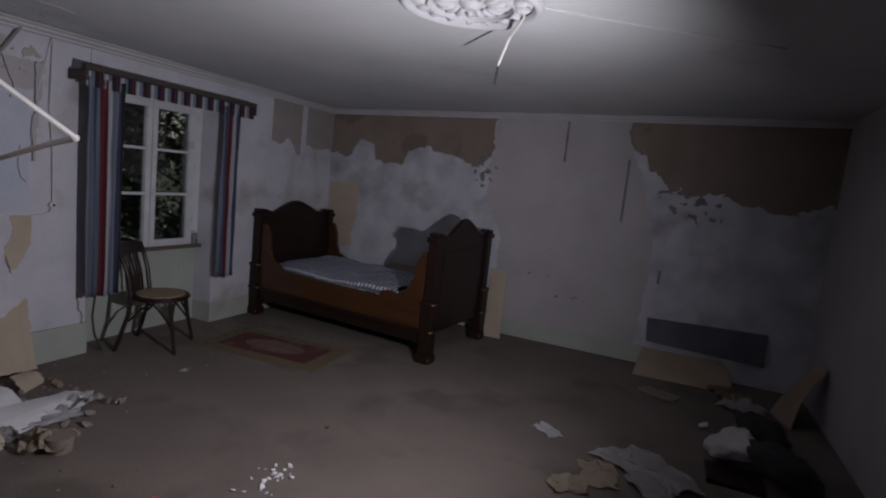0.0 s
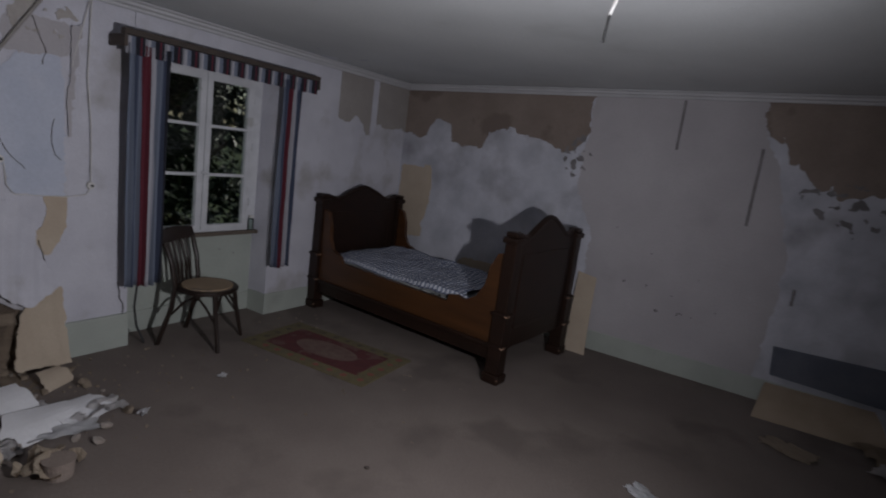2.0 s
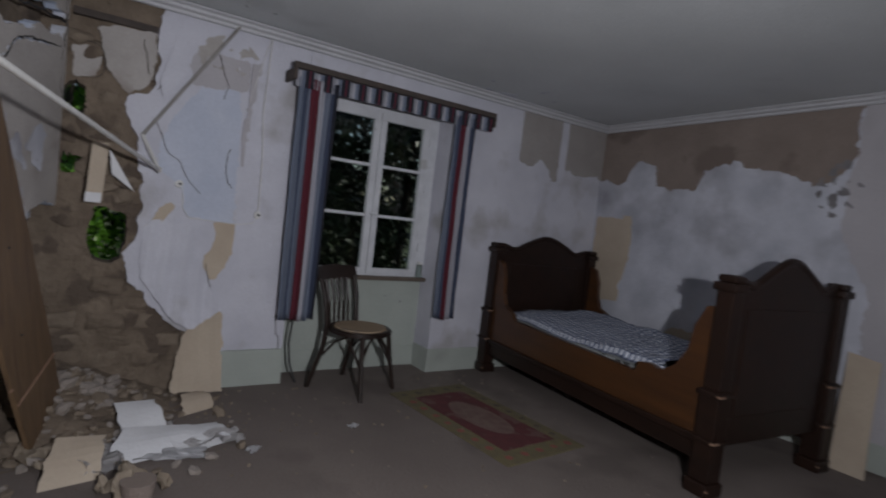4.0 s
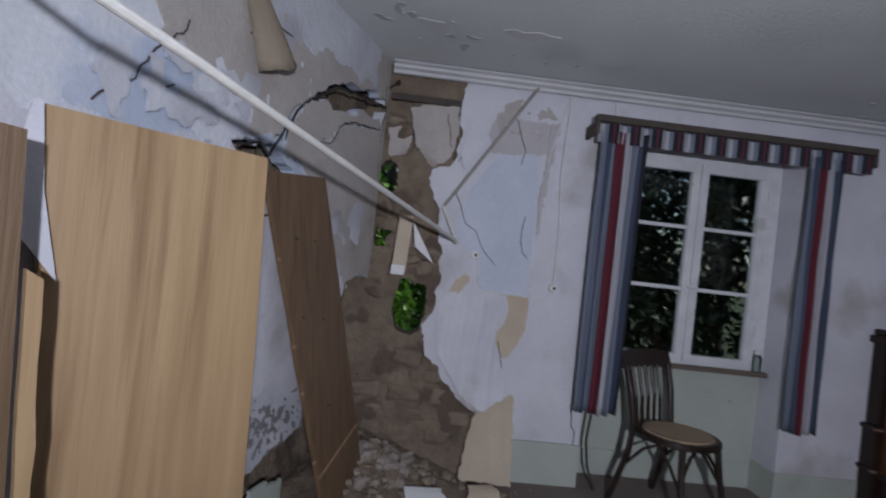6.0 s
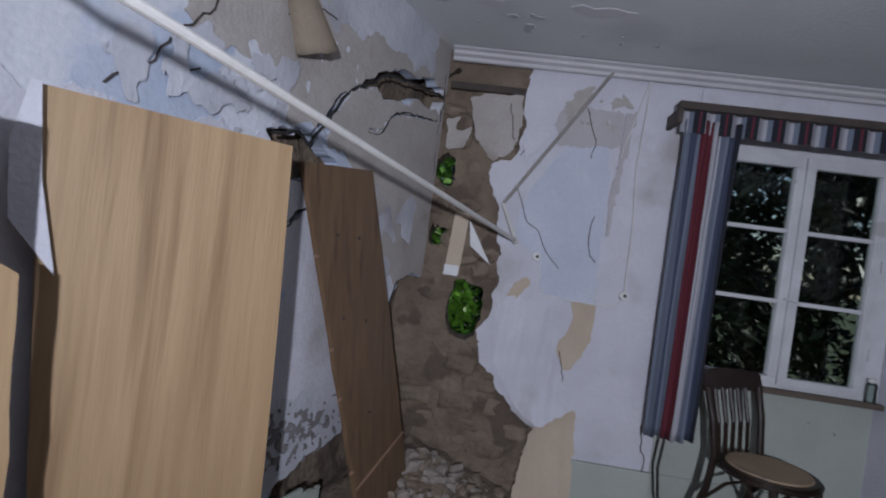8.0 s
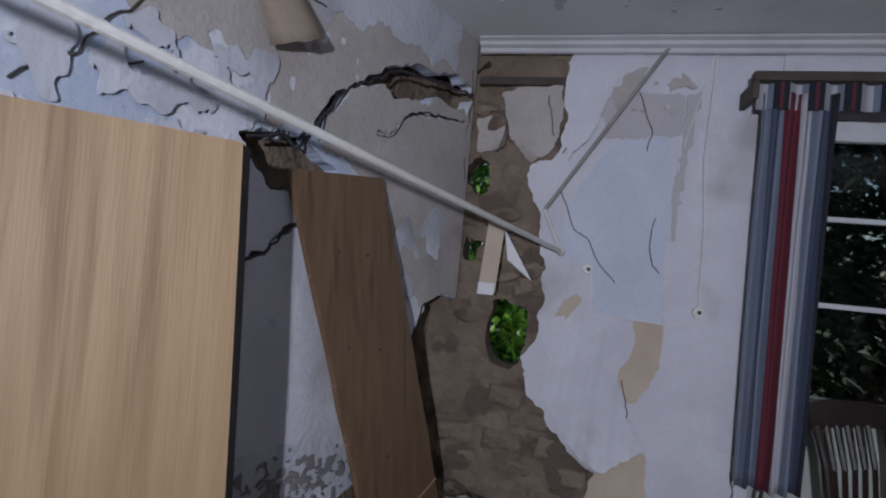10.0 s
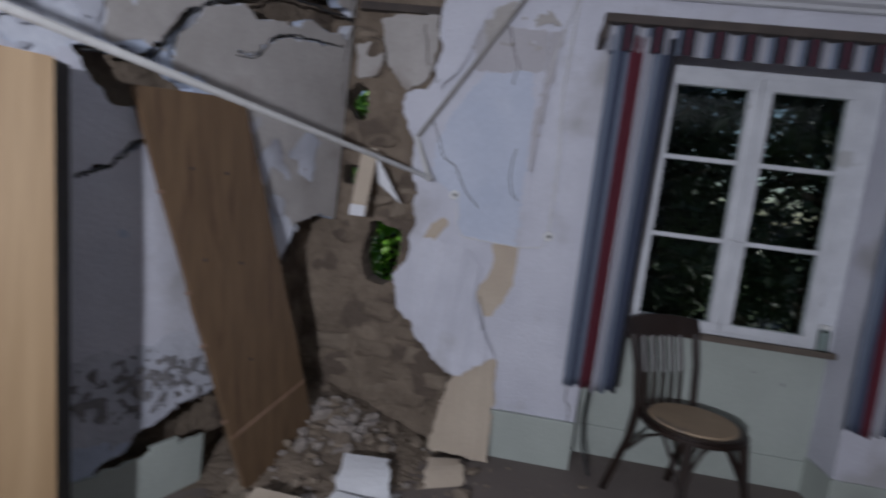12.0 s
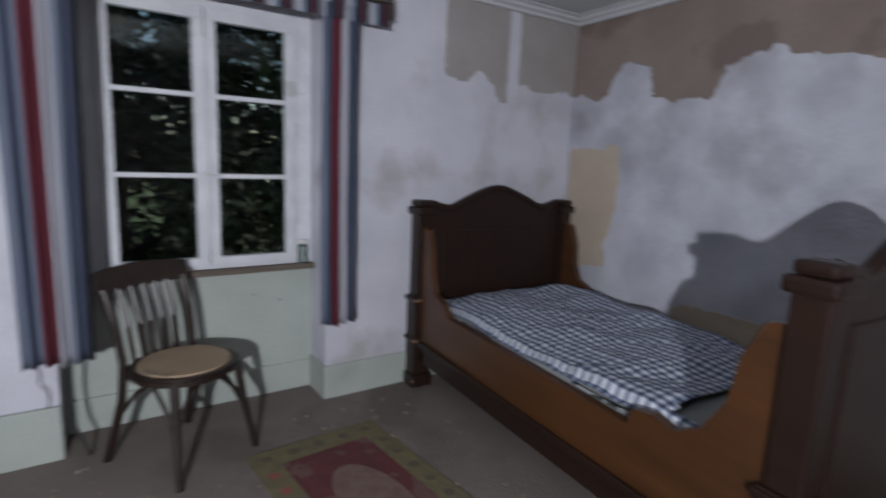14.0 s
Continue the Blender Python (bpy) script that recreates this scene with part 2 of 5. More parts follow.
def inside(poly, u, v):
    r, n = False, len(poly)
    for i in range(n):
        (x1, y1), (x2, y2) = poly[i], poly[(i + 1) % n]
        if (y1 > v) != (y2 > v) and u < (x2 - x1) * (v - y1) / (y2 - y1) + x1:
            r = not r
    return r


def fray(u, v, k=9.0, a=0.035, seed=0.0):
    """A wandering offset that makes torn edges."""
    p = Vector((u * k, v * k, seed))
    q = p * 3.1
    return (a * (noise.noise(p) + 0.5 * noise.noise(q)), a * (noise.noise(p + Vector((7, 3, 1))) + 0.5 * noise.noise(q + Vector((2, 9, 4)))))


def slab(u0, u1, v0, v1, step, keep, place, lo, hi, rough=0.0, jitter=0.3, seed=0.0):
    """A thick sheet on a grid with the cells that keep(u, v) refuses left out; place(u, v, d) maps it, d from lo to hi."""
    nu, nv = max(1, round((u1 - u0) / step)), max(1, round((v1 - v0) / step))
    du, dv = (u1 - u0) / nu, (v1 - v0) / nv
    kept = np.zeros((nu + 2, nv + 2), bool)
    for i in range(nu):
        for j in range(nv):
            kept[i + 1, j + 1] = keep(u0 + (i + 0.5) * du, v0 + (j + 0.5) * dv)
    verts, faces, ids = [], [], {}
    block = kept[:-1, :-1].astype(int) + kept[1:, :-1] + kept[:-1, 1:] + kept[1:, 1:]
    edge = (block > 0) & (block < 4)
    edge[0, :] = edge[-1, :] = edge[:, 0] = edge[:, -1] = False
    at_u, at_v = np.meshgrid(u0 + du * np.arange(nu + 1), v0 + dv * np.arange(nv + 1), indexing="ij")
    cells = [(int(i), int(j)) for i, j in np.argwhere(edge)]
    for _ in range(2):
        nu_u, nu_v = at_u.copy(), at_v.copy()
        for i, j in cells:
            near = [(i + x, j + y) for x, y in ((1, 0), (-1, 0), (0, 1), (0, -1)) if edge[i + x, j + y]]
            if len(near) == 2:
                nu_u[i, j] = 0.5 * at_u[i, j] + 0.25 * sum(at_u[c] for c in near)
                nu_v[i, j] = 0.5 * at_v[i, j] + 0.25 * sum(at_v[c] for c in near)
        at_u, at_v = nu_u, nu_v

    def vert(i, j, back):
        key = (i, j, back)
        if key not in ids:
            u, v = float(at_u[i, j]), float(at_v[i, j])
            full = block[i, j] == 4
            border = i in (0, nu) or j in (0, nv)
            if not full and not border:
                a = fray(u, v, 31.0, jitter * step, seed)
                u, v = u + 1.6 * a[0], v + 1.6 * a[1]
            d = lo if back else hi
            if not back and rough:
                d += rough * (noise.noise(Vector((u * 5, v * 5, seed))) + 0.5 * noise.noise(Vector((u * 17, v * 17, seed))))
            ids[key] = len(verts)
            verts.append(place(u, v, d))
        return ids[key]

    for i in range(nu):
        for j in range(nv):
            if not kept[i + 1, j + 1]:
                continue
            q = ((i, j), (i + 1, j), (i + 1, j + 1), (i, j + 1))
            faces.append([vert(*c, False) for c in q])
            faces.append([vert(*c, True) for c in q][::-1])
            for (a, b), (x, y) in zip(((0, 1), (1, 2), (2, 3), (3, 0)), ((0, -1), (1, 0), (0, 1), (-1, 0))):
                if not kept[i + 1 + x, j + 1 + y]:
                    faces.append([vert(*q[a], False), vert(*q[a], True), vert(*q[b], True), vert(*q[b], False)])
    bm = bmesh.new()
    vs = [bm.verts.new(p) for p in verts]
    for f in faces:
        bm.faces.new([vs[k] for k in f])
    return bm


def near_line(pts, u, v, w):
    """Whether (u, v) lies within w of a broken line, with a torn edge."""
    a = fray(u, v, 14.0, 0.018, 3.3)
    u, v = u + a[0], v + a[1]
    for (x1, y1), (x2, y2) in zip(pts, pts[1:]):
        dx, dy = x2 - x1, y2 - y1
        k = max(0.0, min(1.0, ((u - x1) * dx + (v - y1) * dy) / (dx * dx + dy * dy)))
        if math.hypot(u - x1 - k * dx, v - y1 - k * dy) < w * (0.55 + 0.9 * abs(noise.noise(Vector((u * 6, v * 6, 8))))):
            return True
    return False


# ---- plan ----
XB, YC, SLOPE = 2.56, -5.55, 0.36
DX = math.sqrt(1 + SLOPE * SLOPE)


def wall_a(u, v, d):
    return (u, -d, v)


def wall_b(u, v, d):
    return (XB - d, u, v)


def wall_d(u, v, d):
    """u metres along the leaning wall from the broken corner."""
    y = -u / DX
    return (-2.0 + SLOPE * y + d / DX, y - d * SLOPE / DX, v)


def ceil_z(x, y):
    return 2.45 - 0.025 * y


def structure(ob, label, category):
    return tagged(ob, label, category, "", "structure")


# floor and ground
floor = part("floor", boxm((-4.4, YC - 0.3, -0.12), (XB + 0.3, 0.32, 0.0)), M["floor"])
structure(floor, "dusty brown earth-covered bedroom floor", "floor")
ground = part("ground", boxm((-300, -300, -0.6), (300, 300, -0.35)), M["grass"])
structure(ground, "overgrown grassy ground outside the house", "ground")

# ceiling
bm = bmesh.new()
cs = [(-4.5, YC - 0.3), (XB + 0.3, YC - 0.3), (XB + 0.3, 0.45), (-2.6, 0.45)]
lowv = [bm.verts.new((x, y, ceil_z(x, y))) for x, y in cs]
topv = [bm.verts.new((x, y, ceil_z(x, y) + 0.2)) for x, y in cs]
bm.faces.new(lowv)
bm.faces.new(topv)
for i in range(4):
    bm.faces.new((lowv[i], lowv[(i + 1) % 4], topv[(i + 1) % 4], topv[i]))
structure(part("ceiling", bm, M["ceiling"]), "grey-white painted plaster ceiling with faint stains", "ceiling")

# window wall: masonry core with the niche and the holes broken through its corner
HOLES = [(-1.97, 2.34, 0.03, 0.035), (-1.945, 1.78, 0.055, 0.10), (-1.94, 1.40, 0.06, 0.055), (-1.73, 0.99, 0.10, 0.165)]


def core_a(u, v):
    a = fray(u, v, 12, 0.03, 1.1)
    return not any(((u + a[0] - x) / rx) ** 4 + ((v + a[1] - z) / rz) ** 4 < 1 for x, z, rx, rz in HOLES)


wall_north = part("wall_north", slab(-2.35, -1.0, 0.0, 2.6, 0.02, core_a, wall_a, -0.2, -0.035, 0.03, seed=2.0), M["mud"])
structure(wall_north, "broken brown mud and stone wall with daylight holes", "wall")
NL, NR, NT = -0.60, 0.66, 2.21
for nm, lo, hi in (("left", (-1.0, 0.012, 0), (NL, 0.45, 2.75)), ("right", (NR, 0.0, 0), (XB + 0.3, 0.45, 2.75)), ("top", (NL, 0.0, NT), (NR, 0.45, 2.75))):
    structure(part("wall_north_" + nm, boxm(lo, hi), M["plaster"]), "white plastered wall beside the window niche", "wall")

# plaster skin left on the broken part of the window wall
SKIN = [(-1.53, 2.45), (-1.54, 2.2), (-1.55, 1.9), (-1.71, 1.81), (-1.66, 1.68), (-1.60, 1.62), (-1.63, 1.5), (-1.56, 1.33), (-1.57, 1.18), (-1.58, 1.02), (-1.66, 0.86),
        (-1.6, 0.72), (-1.5, 0.6), (-1.38, 0.47), (-1.27, 0.38), (-1.28, -0.1), (-0.98, -0.1), (-0.98, 2.45)]
CRACKS_A = [[(-1.53, 1.72), (-1.46, 1.56), (-1.37, 1.48), (-1.31, 1.36), (-1.22, 1.28)], [(-1.09, 1.62), (-1.1, 1.45), (-1.04, 1.33)], [(-1.53, 1.9), (-1.42, 2.05), (-1.38, 2.25)]]


def skin_a(u, v):
    a = fray(u, v, 9, 0.035, 4.0)
    if not inside(SKIN, u + a[0], v + a[1]):
        return False
    if ((u + 1.38) / 0.03) ** 2 + ((v - 1.72) / 0.02) ** 2 < 1:
        return False
    return True


skin = part("plaster_skin", slab(-1.75, -1.0, 0.0, 2.5, 0.0125, skin_a, wall_a, -0.05, 0.0, 0.004, seed=5.0), M["plaster"], wall_north, "cracked white plaster skin with a torn edge")
beige = [(-1.86, 2.2), (-1.55, 2.24), (-1.56, 1.95), (-1.68, 1.84), (-1.80, 1.98)]


def beige_keep(u, v):
    a = fray(u, v, 12, 0.03, 9.0)
    return inside(beige, u + a[0], v + a[1])


part("plaster_block", slab(-1.92, -1.5, 1.78, 2.3, 0.0125, beige_keep, wall_a, -0.05, -0.004, 0.008, seed=6.0), M["tan"], wall_north, "beige bare plaster block")
knob = [(-1.97, 2.06), (-1.86, 2.08), (-1.82, 2.0), (-1.85, 1.91), (-1.97, 1.88)]
part("plaster_block", slab(-2.0, -1.8, 1.86, 2.1, 0.0125, lambda u, v: inside(knob, u + fray(u, v, 12, 0.02, 3.0)[0], v), wall_a, -0.06, -0.012, 0.008, seed=6.5), M["tan"], wall_north, "loose rounded plaster lump in the corner")
part("lintel_timber", boxm((-1.98, 0.0, 2.235), (-1.5, 0.1, 2.275), 0.006), M["edge"], wall_north, "dark rotten timber in the masonry")

# leaning side wall
LEN_D = 6.3
CRACKS_D = [[(1.3, 1.66), (1.17, 1.70), (1.1, 1.66), (0.99, 1.82), (0.88, 1.94), (0.6, 2.1), (0.33, 2.14), (0.0, 2.17)],
            [(0.72, 1.8), (0.62, 1.82), (0.5, 1.95), (0.3, 1.99), (0.05, 2.02)], [(0.99, 1.83), (1.0, 1.72)],
            [(1.3, 1.27), (1.2, 1.31), (1.12, 1.40), (1.0, 1.44), (0.95, 1.5)]]
FINE_D = [[(1.9, 1.65), (1.78, 1.74), (1.73, 1.83), (1.6, 1.96), (1.58, 2.03)], [(1.72, 1.72), (1.6, 1.78)], [(1.3, 2.08), (1.12, 2.16), (1.0, 2.18)], [(0.75, 1.62), (0.55, 1.4), (0.5, 1.2), (0.62, 1.05)]]
LOST_D = [(-0.3, 1.12), (0.12, 1.15), (0.27, 1.12), (0.42, 0.85), (0.5, 0.62), (0.62, 0.42), (0.95, 0.36), (1.2, 0.2), (1.2, -0.1), (-0.3, -0.1)]
LOST_D2 = [(0.72, 2.06), (0.55, 2.15), (0.3, 2.2), (0.03, 2.22), (0.03, 2.07), (0.3, 2.06), (0.5, 2.0), (0.66, 1.98)]
LOST_D3 = [(1.3, 1.66), (1.1, 1.7), (0.98, 1.66), (0.9, 1.6), (0.95, 1.54), (1.2, 1.53), (1.28, 1.58)]


def skin_d(u, v):
    a = fray(u, v, 9, 0.035, 12.0)
    p = (u + a[0], v + a[1])
    if inside(LOST_D, *p) or inside(LOST_D2, *p) or inside(LOST_D3, *p):
        return False
    return not any(near_line(c, u, v, 0.024 if k == 0 else 0.013) for k, c in enumerate(CRACKS_D))


TAN_D = [(1.68, 2.6), (1.74, 1.98), (1.66, 1.84), (1.5, 1.86), (1.36, 1.8), (1.26, 1.70), (1.1, 1.74), (0.98, 1.7), (0.8, 1.62), (0.85, 1.5), (0.6, 1.3), (0.3, 1.1), (-0.1, 1.1), (-0.1, 2.6)]
WHITE_D = [(1.42, 1.9), (1.3, 1.92), (1.24, 1.78), (1.27, 1.66), (1.95, 1.66), (1.95, 1.78), (1.6, 1.8)]
TOPW_D = [(1.3, 2.25), (1.05, 2.14), (0.8, 2.2), (0.5, 2.22), (0.2, 2.2), (0.2, 2.6), (1.6, 2.6)]
SCUFF_D = [(0.5, 0.62), (0.8, 0.66), (1.3, 0.62), (2.6, 0.6), (2.6, 0.30), (0.5, 0.30)]


def d_layer(poly, seed, but=()):
    def f(u, v):
        a = fray(u, v, 7, 0.06, seed)
        b = fray(u, v, 22, 0.03, seed)
        p = (u + a[0] + b[0], v + a[1] + b[1])
        return inside(poly, *p) and not any(inside(o, *p) for o in but) and skin_d(u, v)
    return f


wall_west = part("wall_west", slab(0.0, LEN_D, 0.0, 2.75, 0.05, lambda u, v: True, wall_d, -0.5, -0.14, 0.03, seed=3.0), M["mud"])
structure(wall_west, "cracked side wall of mud masonry under old plaster", "wall")
part("plaster_skin", slab(0.0, 2.6, 0.0, 2.6, 0.0143, skin_d, wall_d, -0.07, 0.0, 0.005, seed=7.0), M["blue"], wall_west, "pale blue and white distempered plaster, cracked")
part("plaster_skin", slab(2.6, LEN_D, 0.0, 2.7, 0.1, lambda u, v: True, wall_d, -0.07, 0.0, 0.0), M["blue"], wall_west, "pale blue distempered plaster")
part("bare_plaster", slab(0.0, 2.0, 1.0, 2.6, 0.0143, d_layer(TAN_D, 21, (WHITE_D,)), wall_d, -0.01, 0.004, 0.003, seed=8.0), M["tan"], wall_west, "bare tan-grey plaster where paint has flaked")
part("white_patch", slab(0.0, 2.0, 1.5, 2.6, 0.0143, d_layer(TOPW_D, 25), wall_d, -0.01, 0.008, 0.003, seed=9.0), M["skim"], wall_west, "grey-white peeling patch under the ceiling")
part("scuffed_band", slab(0.5, 2.6, 0.28, 0.72, 0.0143, d_layer(SCUFF_D, 28), wall_d, -0.01, 0.006, 0.003, seed=9.5), M["skim"], wall_west, "grey mouldy band above the skirting")



def seam(line, place, depth, owner, w=0.003, seed=0.0):
    """A hairline crack: a thin dark ragged line set into the plaster."""
    pts = []
    for (a, b), (c, d) in zip(line, line[1:]):
        k = max(2, int(math.hypot(c - a, d - b) / 0.025))
        for i in range(k):
            u, v = a + (c - a) * i / k, b + (d - b) * i / k
            f = fray(u, v, 16, 0.016, seed)
            pts.append(place(u + f[0], v + f[1], depth))
    part("crack", tubem(pts, w, 5), M["edge"] if w < 0.004 else M["black"], owner, "dark crack in the plaster")


# dark tubes stand in for the shade inside the open cracks
for k, c in enumerate(CRACKS_D + [[(0.03, 2.3), (0.02, 2.1), (0.05, 1.95), (0.02, 1.7)], [(0.28, 1.12), (0.4, 0.85), (0.52, 0.6)]]):
    seam(c, wall_d, 0.002, wall_west, 0.006 if k in (0, 3) else 0.004, k)
for k, c in enumerate(FINE_D):
    seam(c, wall_d, 0.0085, wall_west, 0.0032, k)
for k, c in enumerate(CRACKS_A + [[(-1.9, 2.09), (-1.84, 2.08), (-1.805, 2.0), (-1.82, 1.92), (-1.88, 1.87)], [(-1.62, 2.18), (-1.6, 2.05), (-1.585, 1.95)], [(-1.2, 2.2), (-1.13, 2.0), (-1.16, 1.9)], [(-1.18, 0.85), (-1.13, 0.7), (-1.16, 0.6)], [(-0.68, 0.5), (-0.64, 0.3), (-0.67, 0.2)]]):
    seam(c, wall_a, 0.009, wall_north, 0.0026, 5 + k)

WASH_D = [(0.55, 1.58), (0.62, 1.3), (0.6, 1.0), (0.62, 0.62), (2.6, 0.62), (2.6, 1.62), (1.3, 1.62), (1.0, 1.52), (0.8, 1.6)]
part("whitewash", slab(0.4, 2.6, 0.5, 1.7, 0.0143, d_layer(WASH_D, 29), wall_d, -0.01, 0.005, 0.003, seed=9.7), M["plaster"], wall_west, "white limewashed lower part of the cracked wall")

# bed wall, with a torn skim over brown backing
wall_east = part("wall_east", boxm((XB, YC - 0.3, 0), (XB + 0.35, 0.0, 2.9)), M["brown"])
structure(wall_east, "bedroom wall with white skim torn from brown backing", "wall")
BARE_B = [[(0.3, 2.9), (0.3, 1.86), (-0.25, 1.88), (-0.42, 2.06), (-0.62, 2.08), (-0.68, 1.82), (-1.05, 1.84), (-1.15, 2.02), (-1.4, 2.06), (-1.7, 1.96), (-2.1, 1.90), (-2.2, 2.1), (-2.25, 2.9)],
          [(-3.62, 2.9), (-3.68, 2.3), (-3.9, 2.1), (-4.05, 1.92), (-4.3, 1.76), (-4.6, 1.82), (-5.0, 1.7), (-5.6, 1.8), (-5.6, 2.9)]]
HANG_B = [(-2.25, 2.9), (-2.2, 1.6), (-2.4, 1.1), (-2.45, 0.1), (-4.0, 0.1), (-4.05, 1.2), (-3.85, 1.95), (-3.7, 2.2), (-3.62, 2.9)]


def skim_b(u, v):
    a = fray(u, v, 5, 0.07, 31)
    b = fray(u, v, 16, 0.03, 31)
    return not any(inside(q, u + a[0] + b[0], v + a[1] + b[1]) for q in BARE_B)


def hang_b(u, v):
    a = fray(u, v, 6, 0.04, 35)
    return inside(HANG_B, u + a[0], v + a[1]) and skim_b(u, v)


part("plaster_skin", slab(YC, 0.0, 0.0, 2.75, 0.02, skim_b, wall_b, 0.0, 0.008, 0.002, seed=11.0), M["skim"], wall_east, "stained grey-white skim with a torn top edge")
part("wallpaper_strip", slab(-4.2, -2.0, 0.05, 2.6, 0.025, hang_b, wall_b, 0.004, 0.013, 0.001, seed=13.0), M["pinkish"], wall_east, "faded pinkish-grey wallpaper")
part("tan_patch", slab(-0.5, 0.0, 0.62, 1.56, 0.03, lambda u, v: inside([(-0.03, 1.53), (-0.46, 1.55), (-0.47, 1.2), (-0.38, 0.72), (-0.03, 0.66)], u + fray(u, v, 9, 0.03)[0], v), wall_b, 0.0, 0.015, 0.001), M["paper"], wall_east, "tan paper patch behind the bed")
part("low_tear", slab(-2.3, -0.9, 0.1, 0.66, 0.03, lambda u, v: inside([(-0.95, 0.56), (-1.2, 0.62), (-1.6, 0.58), (-2.0, 0.5), (-2.25, 0.45), (-2.25, 0.12), (-0.95, 0.2)], u, v + fray(u, v, 7, 0.08, 2)[1]), wall_b, 0.004, 0.016, 0.001), M["paper"], wall_east, "tan torn paper low on the wall")

# bare corner of the window wall beside the bed
part("bare_stain", slab(1.38, XB, 1.8, 2.55, 0.02, lambda u, v: v > 1.88 + fray(u, v, 5, 0.12, 41)[1] and not 1.92 < u < 2.02 and u > 1.42, wall_a, -0.002, 0.006, 0.001, seed=15.0), material("grey_stain", (0.31, 0.285, 0.27), (0.36, 0.335, 0.32), 4.0, 0.95, bump=0.2), bpy.data.objects["wall_north_right"], "bare grey-brown patch of torn wallpaper")



def speckle(cu, cv, ru, rv, cut, k, place, d, owner, mat, label, step=0.0125, seed=0.0):
    """Flecks of mould or old paint, thickest in the middle of an oval."""
    def keep(u, v):
        q = ((u - cu) / ru) ** 2 + ((v - cv) / rv) ** 2
        n = noise.noise(Vector((u * k, v * k, seed))) + 0.5 * noise.noise(Vector((u * k * 2.7, v * k * 2.7, seed)))
        return q < 1 and n > cut + 0.5 * q
    part("fleck_patch", slab(cu - ru, cu + ru, cv - rv, cv + rv, step, keep, place, d - 0.004, d, 0.0, seed=seed), mat, owner, label)


MOULD = material("grey_mould", (0.17, 0.16, 0.165), (0.24, 0.23, 0.235), 9.0, 0.95, bump=0.3)
speckle(-2.12, 1.84, 0.22, 0.30, 0.12, 14, wall_b, 0.0155, wall_east, MOULD, "dark mould flecks", seed=51)
speckle(-4.35, 1.70, 0.45, 0.22, 0.12, 13, wall_b, 0.0155, wall_east, MOULD, "dark mould flecks", seed=53)
speckle(-3.2, 0.8, 0.9, 0.7, 0.62, 10, wall_b, 0.0155, wall_east, MOULD, "scattered dark marks", seed=57)
for u, z0, z1 in ((-3.03, 2.45, 2.02), (-3.7, 2.1, 1.45), (-4.15, 1.0, 0.86)):
    part("drip_stain", slab(u - 0.012, u + 0.012, z1, z0, 0.008, lambda a, b: True, wall_b, 0.011, 0.0165, 0.0), MOULD, wall_east, "dark drip stain")
speckle(1.62, 1.76, 0.42, 0.17, -0.05, 9, wall_d, 0.0125, wall_west, M["skim"], "white flakes of old limewash", seed=61)
speckle(1.30, 1.86, 0.14, 0.12, -0.2, 8, wall_d, 0.0135, wall_west, M["skim"], "white flake of limewash", seed=62)
speckle(1.18, 2.12, 0.07, 0.05, -0.4, 8, wall_d, 0.0135, wall_west, M["skim"], "white flake of limewash", seed=63)
speckle(1.0, 0.50, 0.6, 0.14, 0.0, 30, wall_d, 0.0145, wall_west, MOULD, "dark damp stain above the skirting", step=0.008, seed=64)
speckle(0.45, 1.45, 0.3, 0.3, 0.05, 6, wall_d, 0.0125, wall_west, M["skim"], "patch of grey skim", seed=65)
speckle(-1.2, 2.2, 0.26, 0.14, -0.05, 9, wall_a, 0.0095, wall_north, M["tan"], "tan bare patches below the cornice", seed=66)
speckle(0.42, 0.62, 0.16, 0.08, 0.2, 12, wall_a, -0.2375, wall_north, MOULD, "grey scuff on the green panel", seed=70)

def overhead(u, v, d):
    return (u, v, ceil_z(u, v) - d)


SMUDGE = material("grey_damp_smudge", (0.36, 0.37, 0.38), (0.44, 0.45, 0.46), 14.0, 0.95, bump=0.2)
roof = bpy.data.objects["ceiling"]
for cu, cv, ru, rv, cut, sd in ((-1.62, -0.42, 0.22, 0.16, 0.22, 71), (-1.95, -0.75, 0.16, 0.3, 0.25, 72), (-1.2, -0.3, 0.3, 0.12, 0.35, 73)):
    speckle(cu, cv, ru, rv, cut, 11, overhead, 0.004, roof, SMUDGE, "dark damp smudge on the ceiling", seed=sd)
speckle(-1.45, -0.62, 0.5, 0.06, 0.0, 6, overhead, 0.003, roof, M["mould"], "pale filled crack across the ceiling", seed=74)
speckle(1.3, -0.2, 0.9, 0.3, 0.3, 6, overhead, 0.003, roof, M["skim"], "faint stain on the ceiling", seed=75)

wall_south = part("wall_south", boxm((-4.5, YC - 0.35, 0), (XB, YC, 2.9)), M["pinkish"])
structure(wall_south, "faded grey wallpapered wall", "wall")

# window niche: reveals, panel under the sill
part("niche_panel", boxm((NL, 0.24, 0.0), (NR, 0.45, 0.76)), M["green"], wall_north, "pale green painted panel under the sill")
structure(part("skirting_niche", boxm((NL + 0.01, 0.224, 0.0), (NR - 0.01, 0.238, 0.17), 0.003), M["green"]), "pale green skirting inside the niche", "skirting")
structure(part("skirting_niche_side", boxm((NR - 0.014, -0.014, 0.0), (NR - 0.001, 0.222, 0.2), 0.003), M["green"]), "pale green skirting on the niche side", "skirting")
structure(part("skirting_right", boxm((NR - 0.014, -0.016, 0.0), (1.9, -0.001, 0.2), 0.003), M["green"]), "pale green painted skirting board", "skirting")
